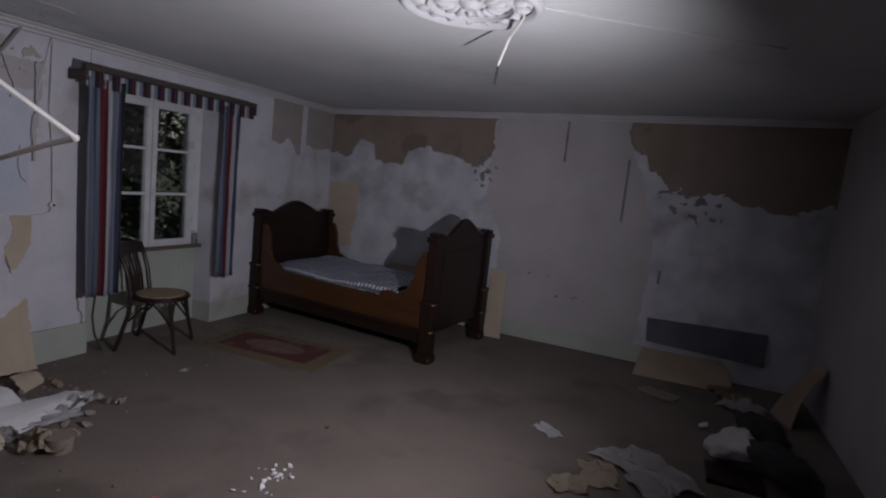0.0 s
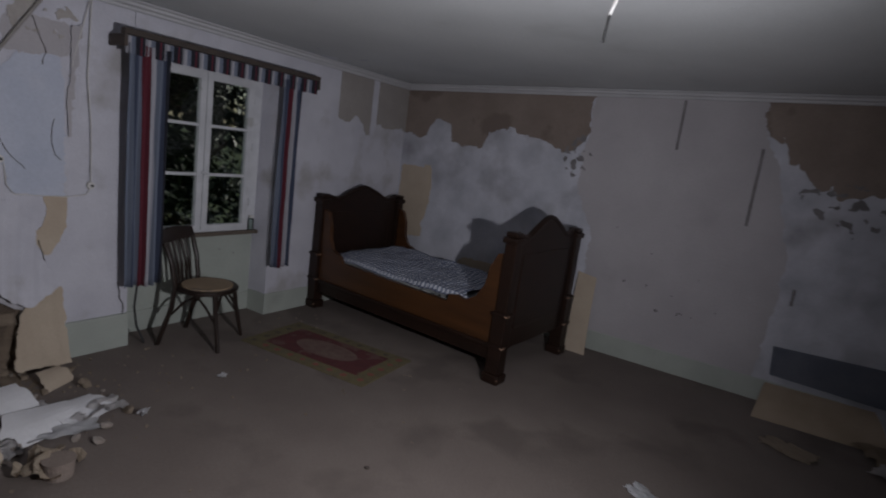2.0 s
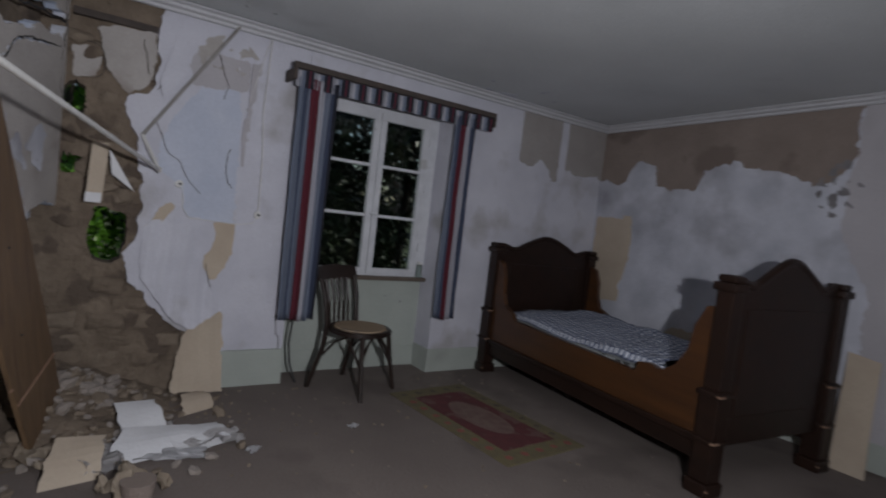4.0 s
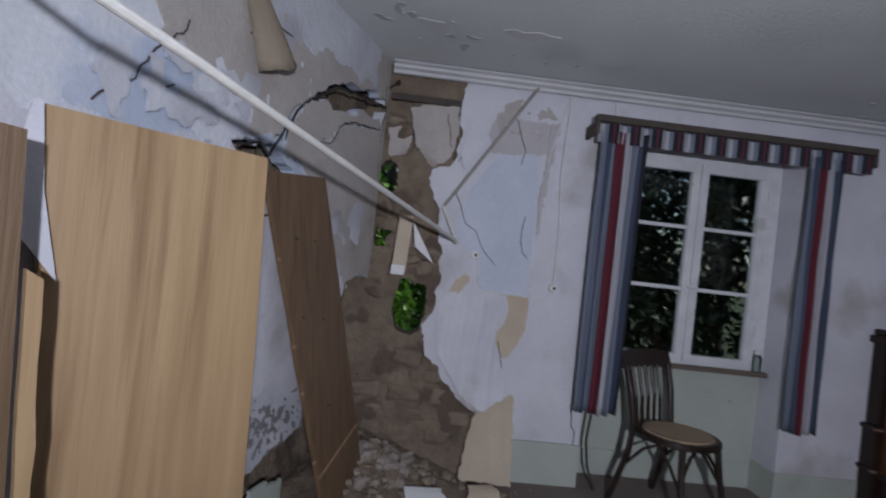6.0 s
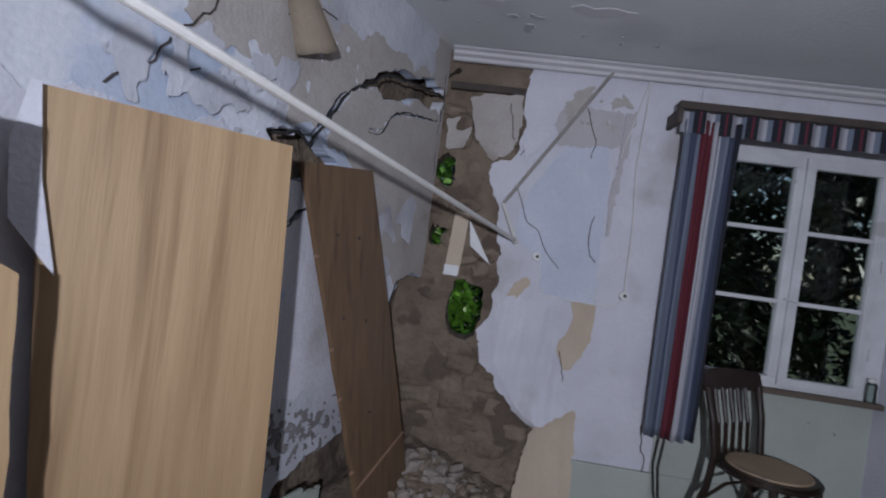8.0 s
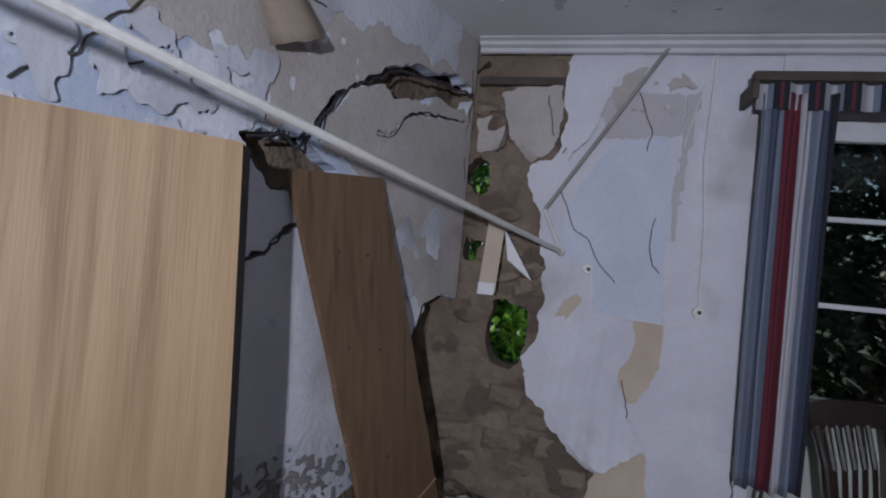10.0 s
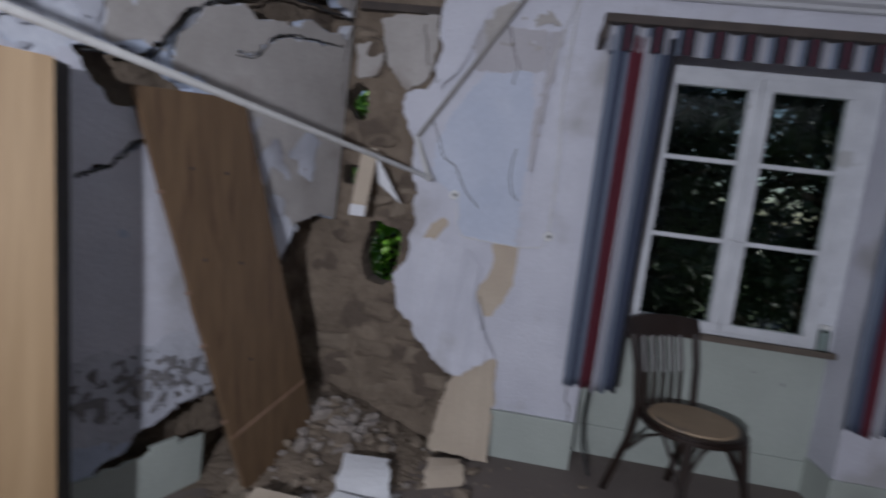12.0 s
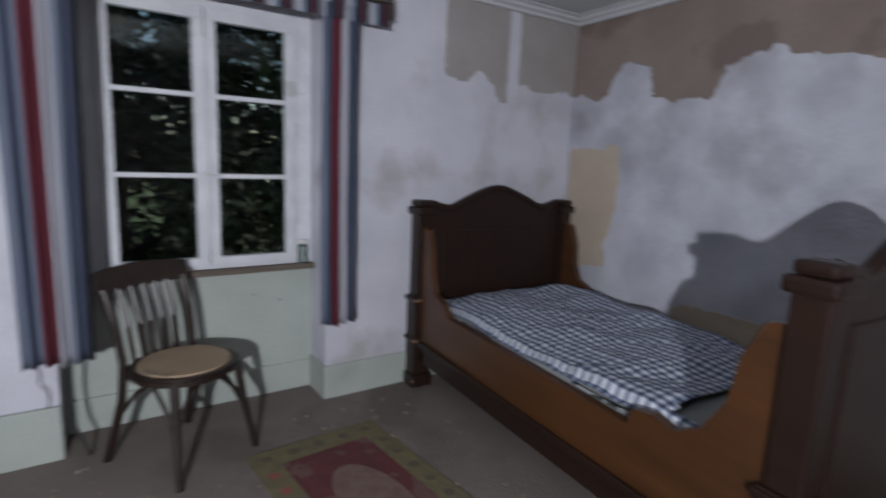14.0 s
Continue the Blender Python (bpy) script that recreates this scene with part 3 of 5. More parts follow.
structure(part("skirting_left", boxm((-1.2, -0.016, 0.0), (NL, 0.01, 0.255), 0.003), M["green"]), "pale green painted skirting, cracked off above", "skirting")
structure(part("skirting_bed_wall", boxm((XB - 0.03, YC + 0.9, 0.0), (XB - 0.018, -0.02, 0.19), 0.003), M["green"]), "pale green skirting along the bed wall", "skirting")
bm = slab(0.75, 2.6, 0.0, 0.24, 0.03, lambda u, v: v < 0.22 + fray(u, v, 9, 0.03)[1], wall_d, 0.003, 0.02, 0.0)
structure(part("skirting_side_wall", bm, M["green"]), "pale green broken skirting along the cracked wall", "skirting")

# cornice
for nm, p0, p1, n in (("north", (-1.98, 0.0), (XB, 0.0), (0, -1)), ("east", (XB, 0.0), (XB, YC), (-1, 0))):
    bm = bmesh.new()
    prof = [(0, 0), (0.07, 0), (0.075, -0.012), (0.05, -0.02), (0.045, -0.035), (0.02, -0.045), (0.015, -0.06), (0, -0.065)]
    ends = []
    for x, y in (p0, p1):
        ends.append([bm.verts.new((x + n[0] * (d + 0.016), y + n[1] * (d + 0.016), ceil_z(x, y) + h - 0.003)) for d, h in prof])
    for i in range(len(prof)):
        j = (i + 1) % len(prof)
        bm.faces.new((ends[0][i], ends[0][j], ends[1][j], ends[1][i]))
    bm.faces.new(ends[0])
    bm.faces.new(ends[1][::-1])
    structure(part("cornice_" + nm, bm, M["mould"]), "white plaster cornice moulding", "cornice")

# ---- window ----
window_1 = structure(new("window_1"), "white-painted two-leaf casement window with six panes", "window")
WL, WR, WB, WT, WY = -0.38, 0.555, 0.80, 2.165, 0.21
wf = part("window_frame", boxm((WL, WY, WT - 0.05), (WR, WY + 0.07, WT + 0.04), 0.004), M["paint"], window_1)
for lo, hi in (((WL - 0.215, WY, WB - 0.03), (WL, WY + 0.07, WT + 0.04)), ((WR, WY, WB - 0.03), (WR + 0.10, WY + 0.07, WT + 0.04)), ((WL, WY, WB - 0.03), (WR, WY + 0.07, WB + 0.005))):
    part("window_frame", boxm(lo, hi, 0.004), M["paint"], window_1)
MID = 0.088
for sgn, x0, x1 in ((-1, WL, MID), (1, MID, WR)):
    leaf = part("casement", boxm((x0 + 0.003, WY - 0.02, WB + 0.006), (x1 - 0.003, WY + 0.03, WB + 0.05), 0.004), M["paint"], window_1, "worn white casement leaf")
    part("rail", boxm((x0 + 0.003, WY - 0.02, WT - 0.11), (x1 - 0.003, WY + 0.03, WT - 0.052), 0.004), M["paint"], leaf)
    for a, b in ((x0 + 0.003, x0 + 0.055), (x1 - 0.055, x1 - 0.003)):
        part("stile", boxm((a, WY - 0.022, WB + 0.05), (b, WY + 0.028, WT - 0.11), 0.004), M["paint"], leaf)
    for z in (1.282, 1.688):
        part("glazing_bar", boxm((x0 + 0.055, WY - 0.012, z - 0.012), (x1 - 0.055, WY + 0.024, z + 0.012), 0.004), M["paint"], leaf)
    zs = (WB + 0.05, 1.27, 1.294, 1.676, 1.70, WT - 0.11)
    for a, b in ((0, 1), (2, 3), (4, 5)):
        pane = part("pane", boxm((x0 + 0.052, WY + 0.006, zs[a] - 0.004), (x1 - 0.052, WY + 0.009, zs[b] + 0.004)), M["glass"], leaf)
        pane.visible_shadow = False
part("espagnolette", tubem([(MID, WY - 0.03, WB + 0.1), (MID, WY - 0.03, WT - 0.2)], 0.006, 8), M["paint"], window_1, "painted locking rod")
bm = tubem([(MID - 0.035, WY - 0.05, 1.30), (MID + 0.04, WY - 0.05, 1.292)], 0.008, 8)
tube(bm, [(MID, WY - 0.05, 1.297), (MID, WY - 0.02, 1.297)], 0.012, 8)
part("handle", bm, M["paint"], window_1, "painted window catch")
part("window_sill", boxm((NL + 0.02, 0.14, 0.757), (NR - 0.01, WY - 0.024, 0.79), 0.006), M["sill"], window_1, "weathered brown wooden sill")
for z in (1.05, 1.55, 1.95):
    part("hinge", tubem([(WR + 0.005, WY - 0.025, z - 0.035), (WR + 0.005, WY - 0.025, z + 0.035)], 0.008, 8), M["paint"], window_1)
part("sill_brace", boxm((WL + 0.05, 0.3, 0.6), (WR - 0.05, 0.46, 0.77)), M["outer"], window_1, "outer stone sill")


def jar(x, y, z):
    e = base("glass_jar", pose(x, y, z), "small clear glass jar on the window sill", "jar")
    bm = bmesh.new()
    for r, a, b in ((0.027, 0, 0.10), (0.022, 0.10, 0.115)):
        bmesh.ops.create_cone(bm, cap_ends=True, segments=20, radius1=r, radius2=r, depth=b - a, matrix=pose(0, 0, (a + b) / 2))
    part("body", bm, M["glass"], e, smooth=False)
    bm = bmesh.new()
    bmesh.ops.create_cone(bm, cap_ends=True, segments=20, radius1=0.024, radius2=0.024, depth=0.02, matrix=pose(0, 0, 0.126))
    part("lid", bm, M["metal"], e, "pale lid")
    return e


jar(0.585, 0.168, 0.79)


# ---- curtains ----
def curtain(x0, x1, u0, u1, label, flare=0.0, folds=5):
    nx, nz = 60, 30
    top, bot = 2.16, 0.5
    me = bpy.data.meshes.new("curtain")
    verts, faces = [], []
    for j in range(nz + 1):
        v = j / nz
        for i in range(nx + 1):
            u = i / nx
            x = x0 + (x1 - x0) * u + flare * (1 - v) * (0.4 - u)
            y = -0.165 + 0.028 * math.sin(u * folds * 2 * math.pi + 0.6 * math.sin(v * 4)) * (0.6 + 0.4 * (1 - v)) + 0.01 * noise.noise(Vector((u * 6, v * 5, x0)))
            verts.append((x, y, bot + (top - bot) * v + 0.008 * math.sin(u * 9 + x0) * (1 - v)))
    for j in range(nz):
        for i in range(nx):
            a = j * (nx + 1) + i
            faces.append((a, a + 1, a + nx + 2, a + nx + 1))
    me.from_pydata(verts, [], faces)
    uv = me.uv_layers.new(name="UVMap")
    for p in me.polygons:
        for li in p.loop_indices:
            i = me.loops[li].vertex_index % (nx + 1)
            uv.data[li].uv = (u0 + (u1 - u0) * i / nx, me.vertices[me.loops[li].vertex_index].co.z)
    me.polygons.foreach_set("use_smooth", [True] * len(me.polygons))
    me.materials.append(M["stripe"])
    ob = new("curtain", me)
    s = ob.modifiers.new("thick", "SOLIDIFY")
    s.thickness = 0.004
    return tagged(ob, label, "curtain", "curtains at the window")


curtain(-0.72, -0.44, 0.03, 0.995, "faded red, white and blue striped curtain, gathered", 0.03)
curtain(0.57, 0.76, 0.03, 0.99, "narrow striped curtain in red, grey and navy", 0.0, 4)

rod = tagged(new("curtain_rail"), "dark wooden curtain rail with a short gathered valance", "curtain rail")
part("rail", boxm((-0.77, -0.20, 2.205), (0.95, -0.14, 2.245), 0.006), M["edge"], rod)
for x in (-0.76, 0.94):
    part("bracket", boxm((x - 0.012, -0.198, 2.13), (x + 0.012, -0.001, 2.204), 0.004), M["edge"], rod)
me = bpy.data.meshes.new("valance")
verts, faces, NV = [], [], 260
for j in range(5):
    for i in range(NV + 1):
        u = i / NV
        w = math.sin(u * 2 * math.pi * 13)
        verts.append((-0.75 + 1.69 * u, -0.17 + 0.022 * w, 2.202 - 0.028 * j + (0.004 * w if j == 4 else 0)))
for j in range(4):
    for i in range(NV):
        a = j * (NV + 1) + i
        faces.append((a, a + 1, a + NV + 2, a + NV + 1))
me.from_pydata(verts, [], faces)
uv = me.uv_layers.new(name="UVMap")
for p in me.polygons:
    for li in p.loop_indices:
        uv.data[li].uv = ((me.loops[li].vertex_index % (NV + 1)) / NV * 13, 0)
me.materials.append(bands("valance_cloth", [(0, PALE), (0.35, GREY), (0.5, INK), (0.66, RED), (0.72, INK), (0.9, PALE)], 0, 1.0))
val = new("valance", me)
val.parent = rod
val["label"] = "short striped gathered valance"
s = val.modifiers.new("thick", "SOLIDIFY")
s.thickness = 0.003


# ---- bed, standing a little askew ----
BED = Matrix.Translation((1.04, -2.28, 0)) @ pose(0, 0, 0, 0, 0, -5.3) @ Matrix.Translation((-1.05, 2.28, 0))


def bed():
    e = base("bed", BED, "dark varnished antique wooden bed with scrolled ends, unmade", "bed")
    X0, X1, Y0, Y1 = 1.05, 2.16, -0.06, -2.28

    def end(y, name, zt, zs):
        bmh = []
        n = 40
        for i in range(n + 1):
            u = i / n
            crest = math.exp(-((u - 0.5) / 0.2) ** 2)
            dip = 0.04 * math.exp(-((abs(u - 0.5) - 0.36) / 0.1) ** 2)
            bmh.append((X0 + 0.05 + (X1 - X0 - 0.1) * u, zs + (zt - zs) * crest - dip))
        outline = [(X0 + 0.05, 0.26)] + bmh + [(X1 - 0.05, 0.26)]
        b = part(name, prism(outline, y - 0.018, y + 0.018, lambda u, v, d: (u, d, v)), M["bed"], e)
        part("panel", boxm((X0 + 0.14, y - 0.026, 0.42), (X1 - 0.14, y + 0.026, zs - 0.16), 0.008), M["bed"], b, "raised panel")
        cap = [(x, z + 0.0) for x, z in bmh]
        bm = bmesh.new()
        tube(bm, [(x, y, z) for x, z in cap], 0.028, 8)
        part("crest_moulding", bm, M["bed"], b)
        for x in (X0, X1):
            post = part("post", boxm((x - 0.055, y - 0.06, 0.08), (x + 0.055, y + 0.06, 0.58), 0.008), M["bed"], e)
            part("post_upper", boxm((x - 0.045, y - 0.05, 0.58), (x + 0.045, y + 0.05, zs - 0.05), 0.008), M["bed"], post)
            part("capital", boxm((x - 0.065, y - 0.07, zs - 0.07), (x + 0.06, y + 0.07, zs - 0.02), 0.015), M["bed"], post)
            part("finial", boxm((x - 0.05, y - 0.055, zs - 0.02), (x + 0.045, y + 0.055, zs + 0.02), 0.015), M["bed"], post)
            for z in (0.29, 0.545):
                part("moulding", boxm((x - 0.066, y - 0.071, z), (x + 0.066, y + 0.071, z + 0.028), 0.008), M["bed"], post, "worn moulding")
            part("foot", boxm((x - 0.07, y - 0.075, 0.0), (x + 0.07, y + 0.075, 0.08), 0.016), M["bed"], post)
            for k, zz in enumerate((0.305, 0.56, 0.045)):
                part("worn_corner", boxm((x - 0.069, y - 0.074, zz - 0.006), (x - 0.02, y - 0.05, zz + 0.006), 0.003), M["worn"], post)

    end(Y0, "headboard", 1.24, 1.15)
    end(Y1, "footboard", 1.31, 1.19)
    for x, sg in ((X0, -1), (X1, 1)):
        yb, yf = Y0 - 0.06, Y1 + 0.06
        out = [(yb, 0.28), (yb, 1.02), (yb - 0.06, 1.0), (yb - 0.11, 0.88), (yb - 0.12, 0.74), (yb - 0.17, 0.64), (yb - 0.28, 0.60), (yb - 0.33, 0.54), (yf + 0.48, 0.52), (yf + 0.46, 0.585), (yf + 0.38, 0.60), (yf + 0.30, 0.58), (yf + 0.2, 0.64),
               (yf + 0.13, 0.76), (yf + 0.11, 0.9), (yf + 0.05, 1.02), (yf, 1.03), (yf, 0.28)]
        rail = part("side_rail", prism(out, x - 0.02, x + 0.02, lambda u, v, d: (d, u, v)), M["bedrail"], e, "red-brown varnished side rail")
        lo, hi = sorted((x + sg * 0.021, x + sg * 0.042))
        part("lower_moulding", boxm((lo, yf - 0.0, 0.27), (hi, yb, 0.31), 0.008), M["bed"], rail, "worn lower moulding")
        part("apron", boxm((x - 0.018, yf, 0.17), (x + 0.018, yb, 0.279), 0.004), M["bed"], rail)
    for k in range(7):
        y = Y0 - 0.3 - k * 0.27
        part("slat", boxm((X0 + 0.022, y - 0.04, 0.29), (X1 - 0.022, y + 0.04, 0.31), 0.003), M["worn"], e)


bed()


def soft_block(name, lo, hi, mat, label, category, wob=0.01, seed=0.0):
    bm = boxm(lo, hi)
    bmesh.ops.subdivide_edges(bm, edges=bm.edges[:], cuts=22, use_grid_fill=True)
    bmesh.ops.bevel(bm, geom=[e for e in bm.edges if e.calc_face_angle(0) > 1.0], offset=0.03, segments=3, affect="EDGES")
    for v in bm.verts:
        n = noise.noise_vector(Vector(v.co) * 4 + Vector((seed, 0, 0)))
        v.co += n * wob
    return tagged(part(name, bm, mat, smooth=True), label, category)


mattress = soft_block("mattress", (1.09, -2.2, 0.325), (2.12, -0.15, 0.545), M["mattress"], "thin grey mattress lying in the wooden bed", "mattress", 0.006)

mattress.matrix_world = BED


def spread():
    """A crumpled checked sheet over the mattress, thrown back at the foot corner."""
    nx, ny = 70, 110
    me = bpy.data.meshes.new("bed_sheet")
    verts, faces, ids, uvs = [], [], {}, []
    for j in range(ny + 1):
        for i in range(nx + 1):
            u, v = i / nx, j / ny
            x, y = 1.082 + 1.04 * u, -0.17 - 2.0 * v
            z = 0.565 + 0.026 * noise.noise(Vector((x * 3, y * 3, 1))) + 0.014 * noise.noise(Vector((x * 9, y * 7, 5))) + 0.012 * abs(noise.noise(Vector((x * 5 + y * 8, y * 3, 9))))
            if u < 0.03:
                z -= 0.03
            ids[(i, j)] = len(verts)
            verts.append((x, y, z + 0.01))
            uvs.append((x, y + 0.01 * math.sin(x * 9)))
    for j in range(ny):
        for i in range(nx):
            u, v = i / nx, j / ny
            if v > 0.80 + 0.35 * (u - 0.35) ** 2 + 0.05 * noise.noise(Vector((u * 5, v * 5, 2))) and 0.06 < u < 0.75:
                continue
            faces.append((ids[(i, j)], ids[(i + 1, j)], ids[(i + 1, j + 1)], ids[(i, j + 1)]))
    me.from_pydata(verts, [], faces)
    uv = me.uv_layers.new(name="UVMap")
    for p in me.polygons:
        for li in p.loop_indices:
            uv.data[li].uv = uvs[me.loops[li].vertex_index]
    me.polygons.foreach_set("use_smooth", [True] * len(me.polygons))
    me.materials.append(M["gingham"])
    ob = new("bed_sheet", me)
    s = ob.modifiers.new("thick", "SOLIDIFY")
    s.thickness, s.offset = 0.006, -1
    ob.matrix_world = BED
    return tagged(ob, "crumpled blue and white gingham sheet over the mattress", "sheet")


spread()


# ---- chair ----
def chair(m):
    e = base("chair", m, "dark bentwood chair with a slatted back and worn round seat", "chair")
    R = 0.212
    bm = bmesh.new()
    bmesh.ops.create_cone(bm, cap_ends=True, segments=36, radius1=R, radius2=R, depth=0.035, matrix=pose(0, 0, 0.445))
    bmesh.ops.bevel(bm, geom=[x for x in bm.edges if x.calc_face_angle(0) > 1], offset=0.01, segments=2, affect="EDGES")
    part("seat_ring", bm, M["chair"], e)
    bm = bmesh.new()
    bmesh.ops.create_cone(bm, cap_ends=True, segments=36, radius1=R - 0.035, radius2=R - 0.04, depth=0.008, matrix=pose(0, 0, 0.467))
    part("seat", bm, M["seat"], e, "pale worn plywood seat")
    for x in (-1, 1):
        part("leg", tubem([(x * 0.15, -0.13, 0.44), (x * 0.165, -0.15, 0.25), (x * 0.19, -0.19, 0.0)], 0.019, 10, 0.014), M["chair"], e)
        part("rear_leg", tubem([(x * 0.19, 0.25, 0.0), (x * 0.165, 0.17, 0.3), (x * 0.16, 0.155, 0.47), (x * 0.168, 0.18, 0.65), (x * 0.18, 0.225, 0.8)], 0.017, 10), M["chair"], e)
        pts = [(x * 0.168, -0.152, 0.22), (x * 0.13, -0.14, 0.31), (x * 0.07, -0.13, 0.385), (x * 0.0 + x * 0.01, -0.13, 0.42)]
        part("brace", tubem(pts, 0.009, 8), M["chair"], e)
        pts = [(x * 0.165, -0.145, 0.22), (x * 0.155, -0.07, 0.33), (x * 0.15, 0.0, 0.41), (x * 0.16, 0.08, 0.36), (x * 0.17, 0.165, 0.25)]
        part("brace", tubem(pts, 0.009, 8), M["chair"], e)
    n = 16
    bm = bmesh.new()
    rows = []
    for i in range(n + 1):
        u = -1 + 2 * i / n
        x = 0.205 * u
        y = 0.225 - 0.0 + 0.035 * (1 - u * u)
        h = 0.09 + 0.015 * (1 - u * u)
        r = []
        for dy, z in ((-0.012, 0.78), (-0.004, 0.78 + h), (0.012, 0.78 + h), (0.008, 0.78)):
            r.append(bm.verts.new((x, y + dy + (z - 0.78) * 0.25, z)))
        rows.append(r)
    for a, b in zip(rows, rows[1:]):
        for k in range(4):
            bm.faces.new((a[k], a[(k + 1) % 4], b[(k + 1) % 4], b[k]))
    bm.faces.new(rows[0])
    bm.faces.new(rows[-1][::-1])
    part("top_rail", bm, M["chair"], e, smooth=False)
    for k in range(5):
        x = -0.108 + 0.054 * k
        bm = bmesh.new()
        pts = [(x * 0.9, 0.165 + 0.02 * (1 - (x / 0.2) ** 2), 0.455), (x * 0.95, 0.2, 0.62), (x, 0.245, 0.79)]
        for a, b in zip(pts, pts[1:]):
            tube(bm, [a, b], 0.0105, 6)
        part("back_slat", bm, M["chair"], e)
    return e


chair(pose(-0.12, -0.25, 0, 0, 0, 30) @ Matrix.Diagonal((1.12, 1.08, 1.0, 1)))


# ---- rug ----
def rug():
    e = base("rug", pose(0.47, -1.02, 0.0, 0, 0, 4), "worn red patterned rug with a yellow flowered border", "rug")
    part("ground_weave", boxm((-0.34, -0.62, 0.001), (0.34, 0.62, 0.009), 0.003), material("rug_border", (0.15, 0.125, 0.06), (0.11, 0.09, 0.055), 18, 0.95, third=(0.13, 0.11, 0.07), spots=0.58), e)
    part("field", boxm((-0.22, -0.47, 0.009), (0.22, 0.47, 0.012)), material("rug_field", (0.11, 0.026, 0.028), (0.075, 0.02, 0.022), 14, 0.95, third=(0.13, 0.07, 0.06), spots=0.55), e, "dark red field")
    bm = bmesh.new()
    bmesh.ops.create_circle(bm, cap_ends=True, segments=28, radius=1.0, matrix=Matrix.Translation((0, 0, 0.0135)) @ Matrix.Diagonal((0.14, 0.30, 1, 1)))
    part("medallion", bm, material("rug_medallion", (0.17, 0.115, 0.095), (0.13, 0.07, 0.06), 16, 0.95), e, "dusty pale medallion")
    rng = random.Random(5)
    mats = [material("rug_flower_red", (0.25, 0.08, 0.06), (0.2, 0.06, 0.05), 12, 0.95), material("rug_flower_dark", (0.08, 0.07, 0.05), (0.1, 0.08, 0.05), 12, 0.95)]
    spots = [(x, s * 0.545) for x in (-0.26, -0.13, 0, 0.13, 0.26) for s in (-1, 1)] + [(s * 0.28, y) for y in (-0.4, -0.27, -0.13, 0, 0.13, 0.27, 0.4) for s in (-1, 1)]
    for k, (x, y) in enumerate(spots):
        bm = bmesh.new()
        bmesh.ops.create_circle(bm, cap_ends=True, segments=9, radius=0.022 + 0.006 * rng.random(), matrix=pose(x, y, 0.0105))
        part("flower", bm, mats[k % 2], e)


rug()

# ---- boards leaning against the cracked wall ----


def leaning(name, corners, thick, mat, edge, label, category, bow=0.0, nu=10, nv=14, notch=0.0):
    """A board with four corners (bottom left, bottom right, top right, top left), slightly bowed."""
    bl, br, tr, tl = [Vector(c) for c in corners]
    nrm = (br - bl).cross(tl - bl).normalized()
    bm = bmesh.new()
    front, back = {}, {}
    for j in range(nv + 1):
        for i in range(nu + 1):
            u, v = i / nu, j / nv
            p = (bl * (1 - u) + br * u) * (1 - v) + (tl * (1 - u) + tr * u) * v
            p = p + nrm * bow * math.sin(math.pi * v) * (0.4 + 0.6 * u)
            if notch and i in (0, nu):
                p = p + (br - bl).normalized() * notch * noise.noise(Vector((v * 9, i, 3)))
            front[i, j], back[i, j] = bm.verts.new(p), bm.verts.new(p - nrm * thick)
    for j in range(nv):
        for i in range(nu):
            q = ((i, j), (i + 1, j), (i + 1, j + 1), (i, j + 1))
            bm.faces.new([front[c] for c in q])
            bm.faces.new([back[c] for c in reversed(q)])
    rim = [(i, 0) for i in range(nu)] + [(nu, j) for j in range(nv)] + [(i, nv) for i in range(nu, 0, -1)] + [(0, j) for j in range(nv, 0, -1)]
    for a, b in zip(rim, rim[1:] + rim[:1]):
        bm.faces.new((front[a], back[a], back[b], front[b]))
    ob = part(name, bm, mat)
    return tagged(ob, label, category), nrm


ply, pn = leaning("plywood_panel", ((-2.57, -1.87, 0.0), (-2.20, -1.48, 0.0), (-2.23, -1.54, 1.578), (-2.65, -1.95, 1.59)), 0.018, M["ply"], None, "large pale plywood panel leaning against the cracked wall", "panel", bow=0.02)
# black strip stands in for the panel's cast shadow and shaded edge
bm = bmesh.new()
for a, b in zip(range(8), range(1, 9)):
    q = []
    for k in (a, b):
        z, w = 1.575 * k / 8, 0.012 * math.sin(math.pi * k / 8)
        x, y = -2.207 - 0.03 * k / 8 + w, -1.47 - 0.06 * k / 8 - w
        q.append(((x, y, z), (x - 0.035, y + 0.085, z)))
    vs = [bm.verts.new(p) for p in (q[0][0], q[0][1], q[1][1], q[1][0])]
    bm.faces.new(vs)
bmesh.ops.remove_doubles(bm, verts=bm.verts, dist=0.001)
bmesh.ops.solidify(bm, geom=bm.faces[:], thickness=0.012)
part("edge_shadow_strip", bm, M["black"], ply, "black strip for the shadow and shaded edge beside the panel")
leaning("wardrobe_door", ((-2.62, -2.34, 0.0), (-2.46, -2.14, 0.0), (-2.50, -2.19, 1.49), (-2.66, -2.39, 1.51)), 0.022, M["pine"], None, "brown wooden wardrobe door leaning beside the plywood", "door panel")
leaning("door_stile", ((-2.465, -2.115, 0.0), (-2.445, -2.09, 0.0), (-2.478, -2.13, 1.20), (-2.496, -2.155, 1.22)), 0.02, M["ply"], None, "pale wooden stile leaning between the door and the plywood", "wood strip", notch=0.012, nu=2)
PL = Vector((-0.716, -0.698, 0)).normalized()
PN = Vector((0.698, -0.716, 0)).normalized()


def on_ply(u, v, d):
    p = Vector((-2.23, -1.54, v)) + PL * u + PN * (d + 0.03)
    return p


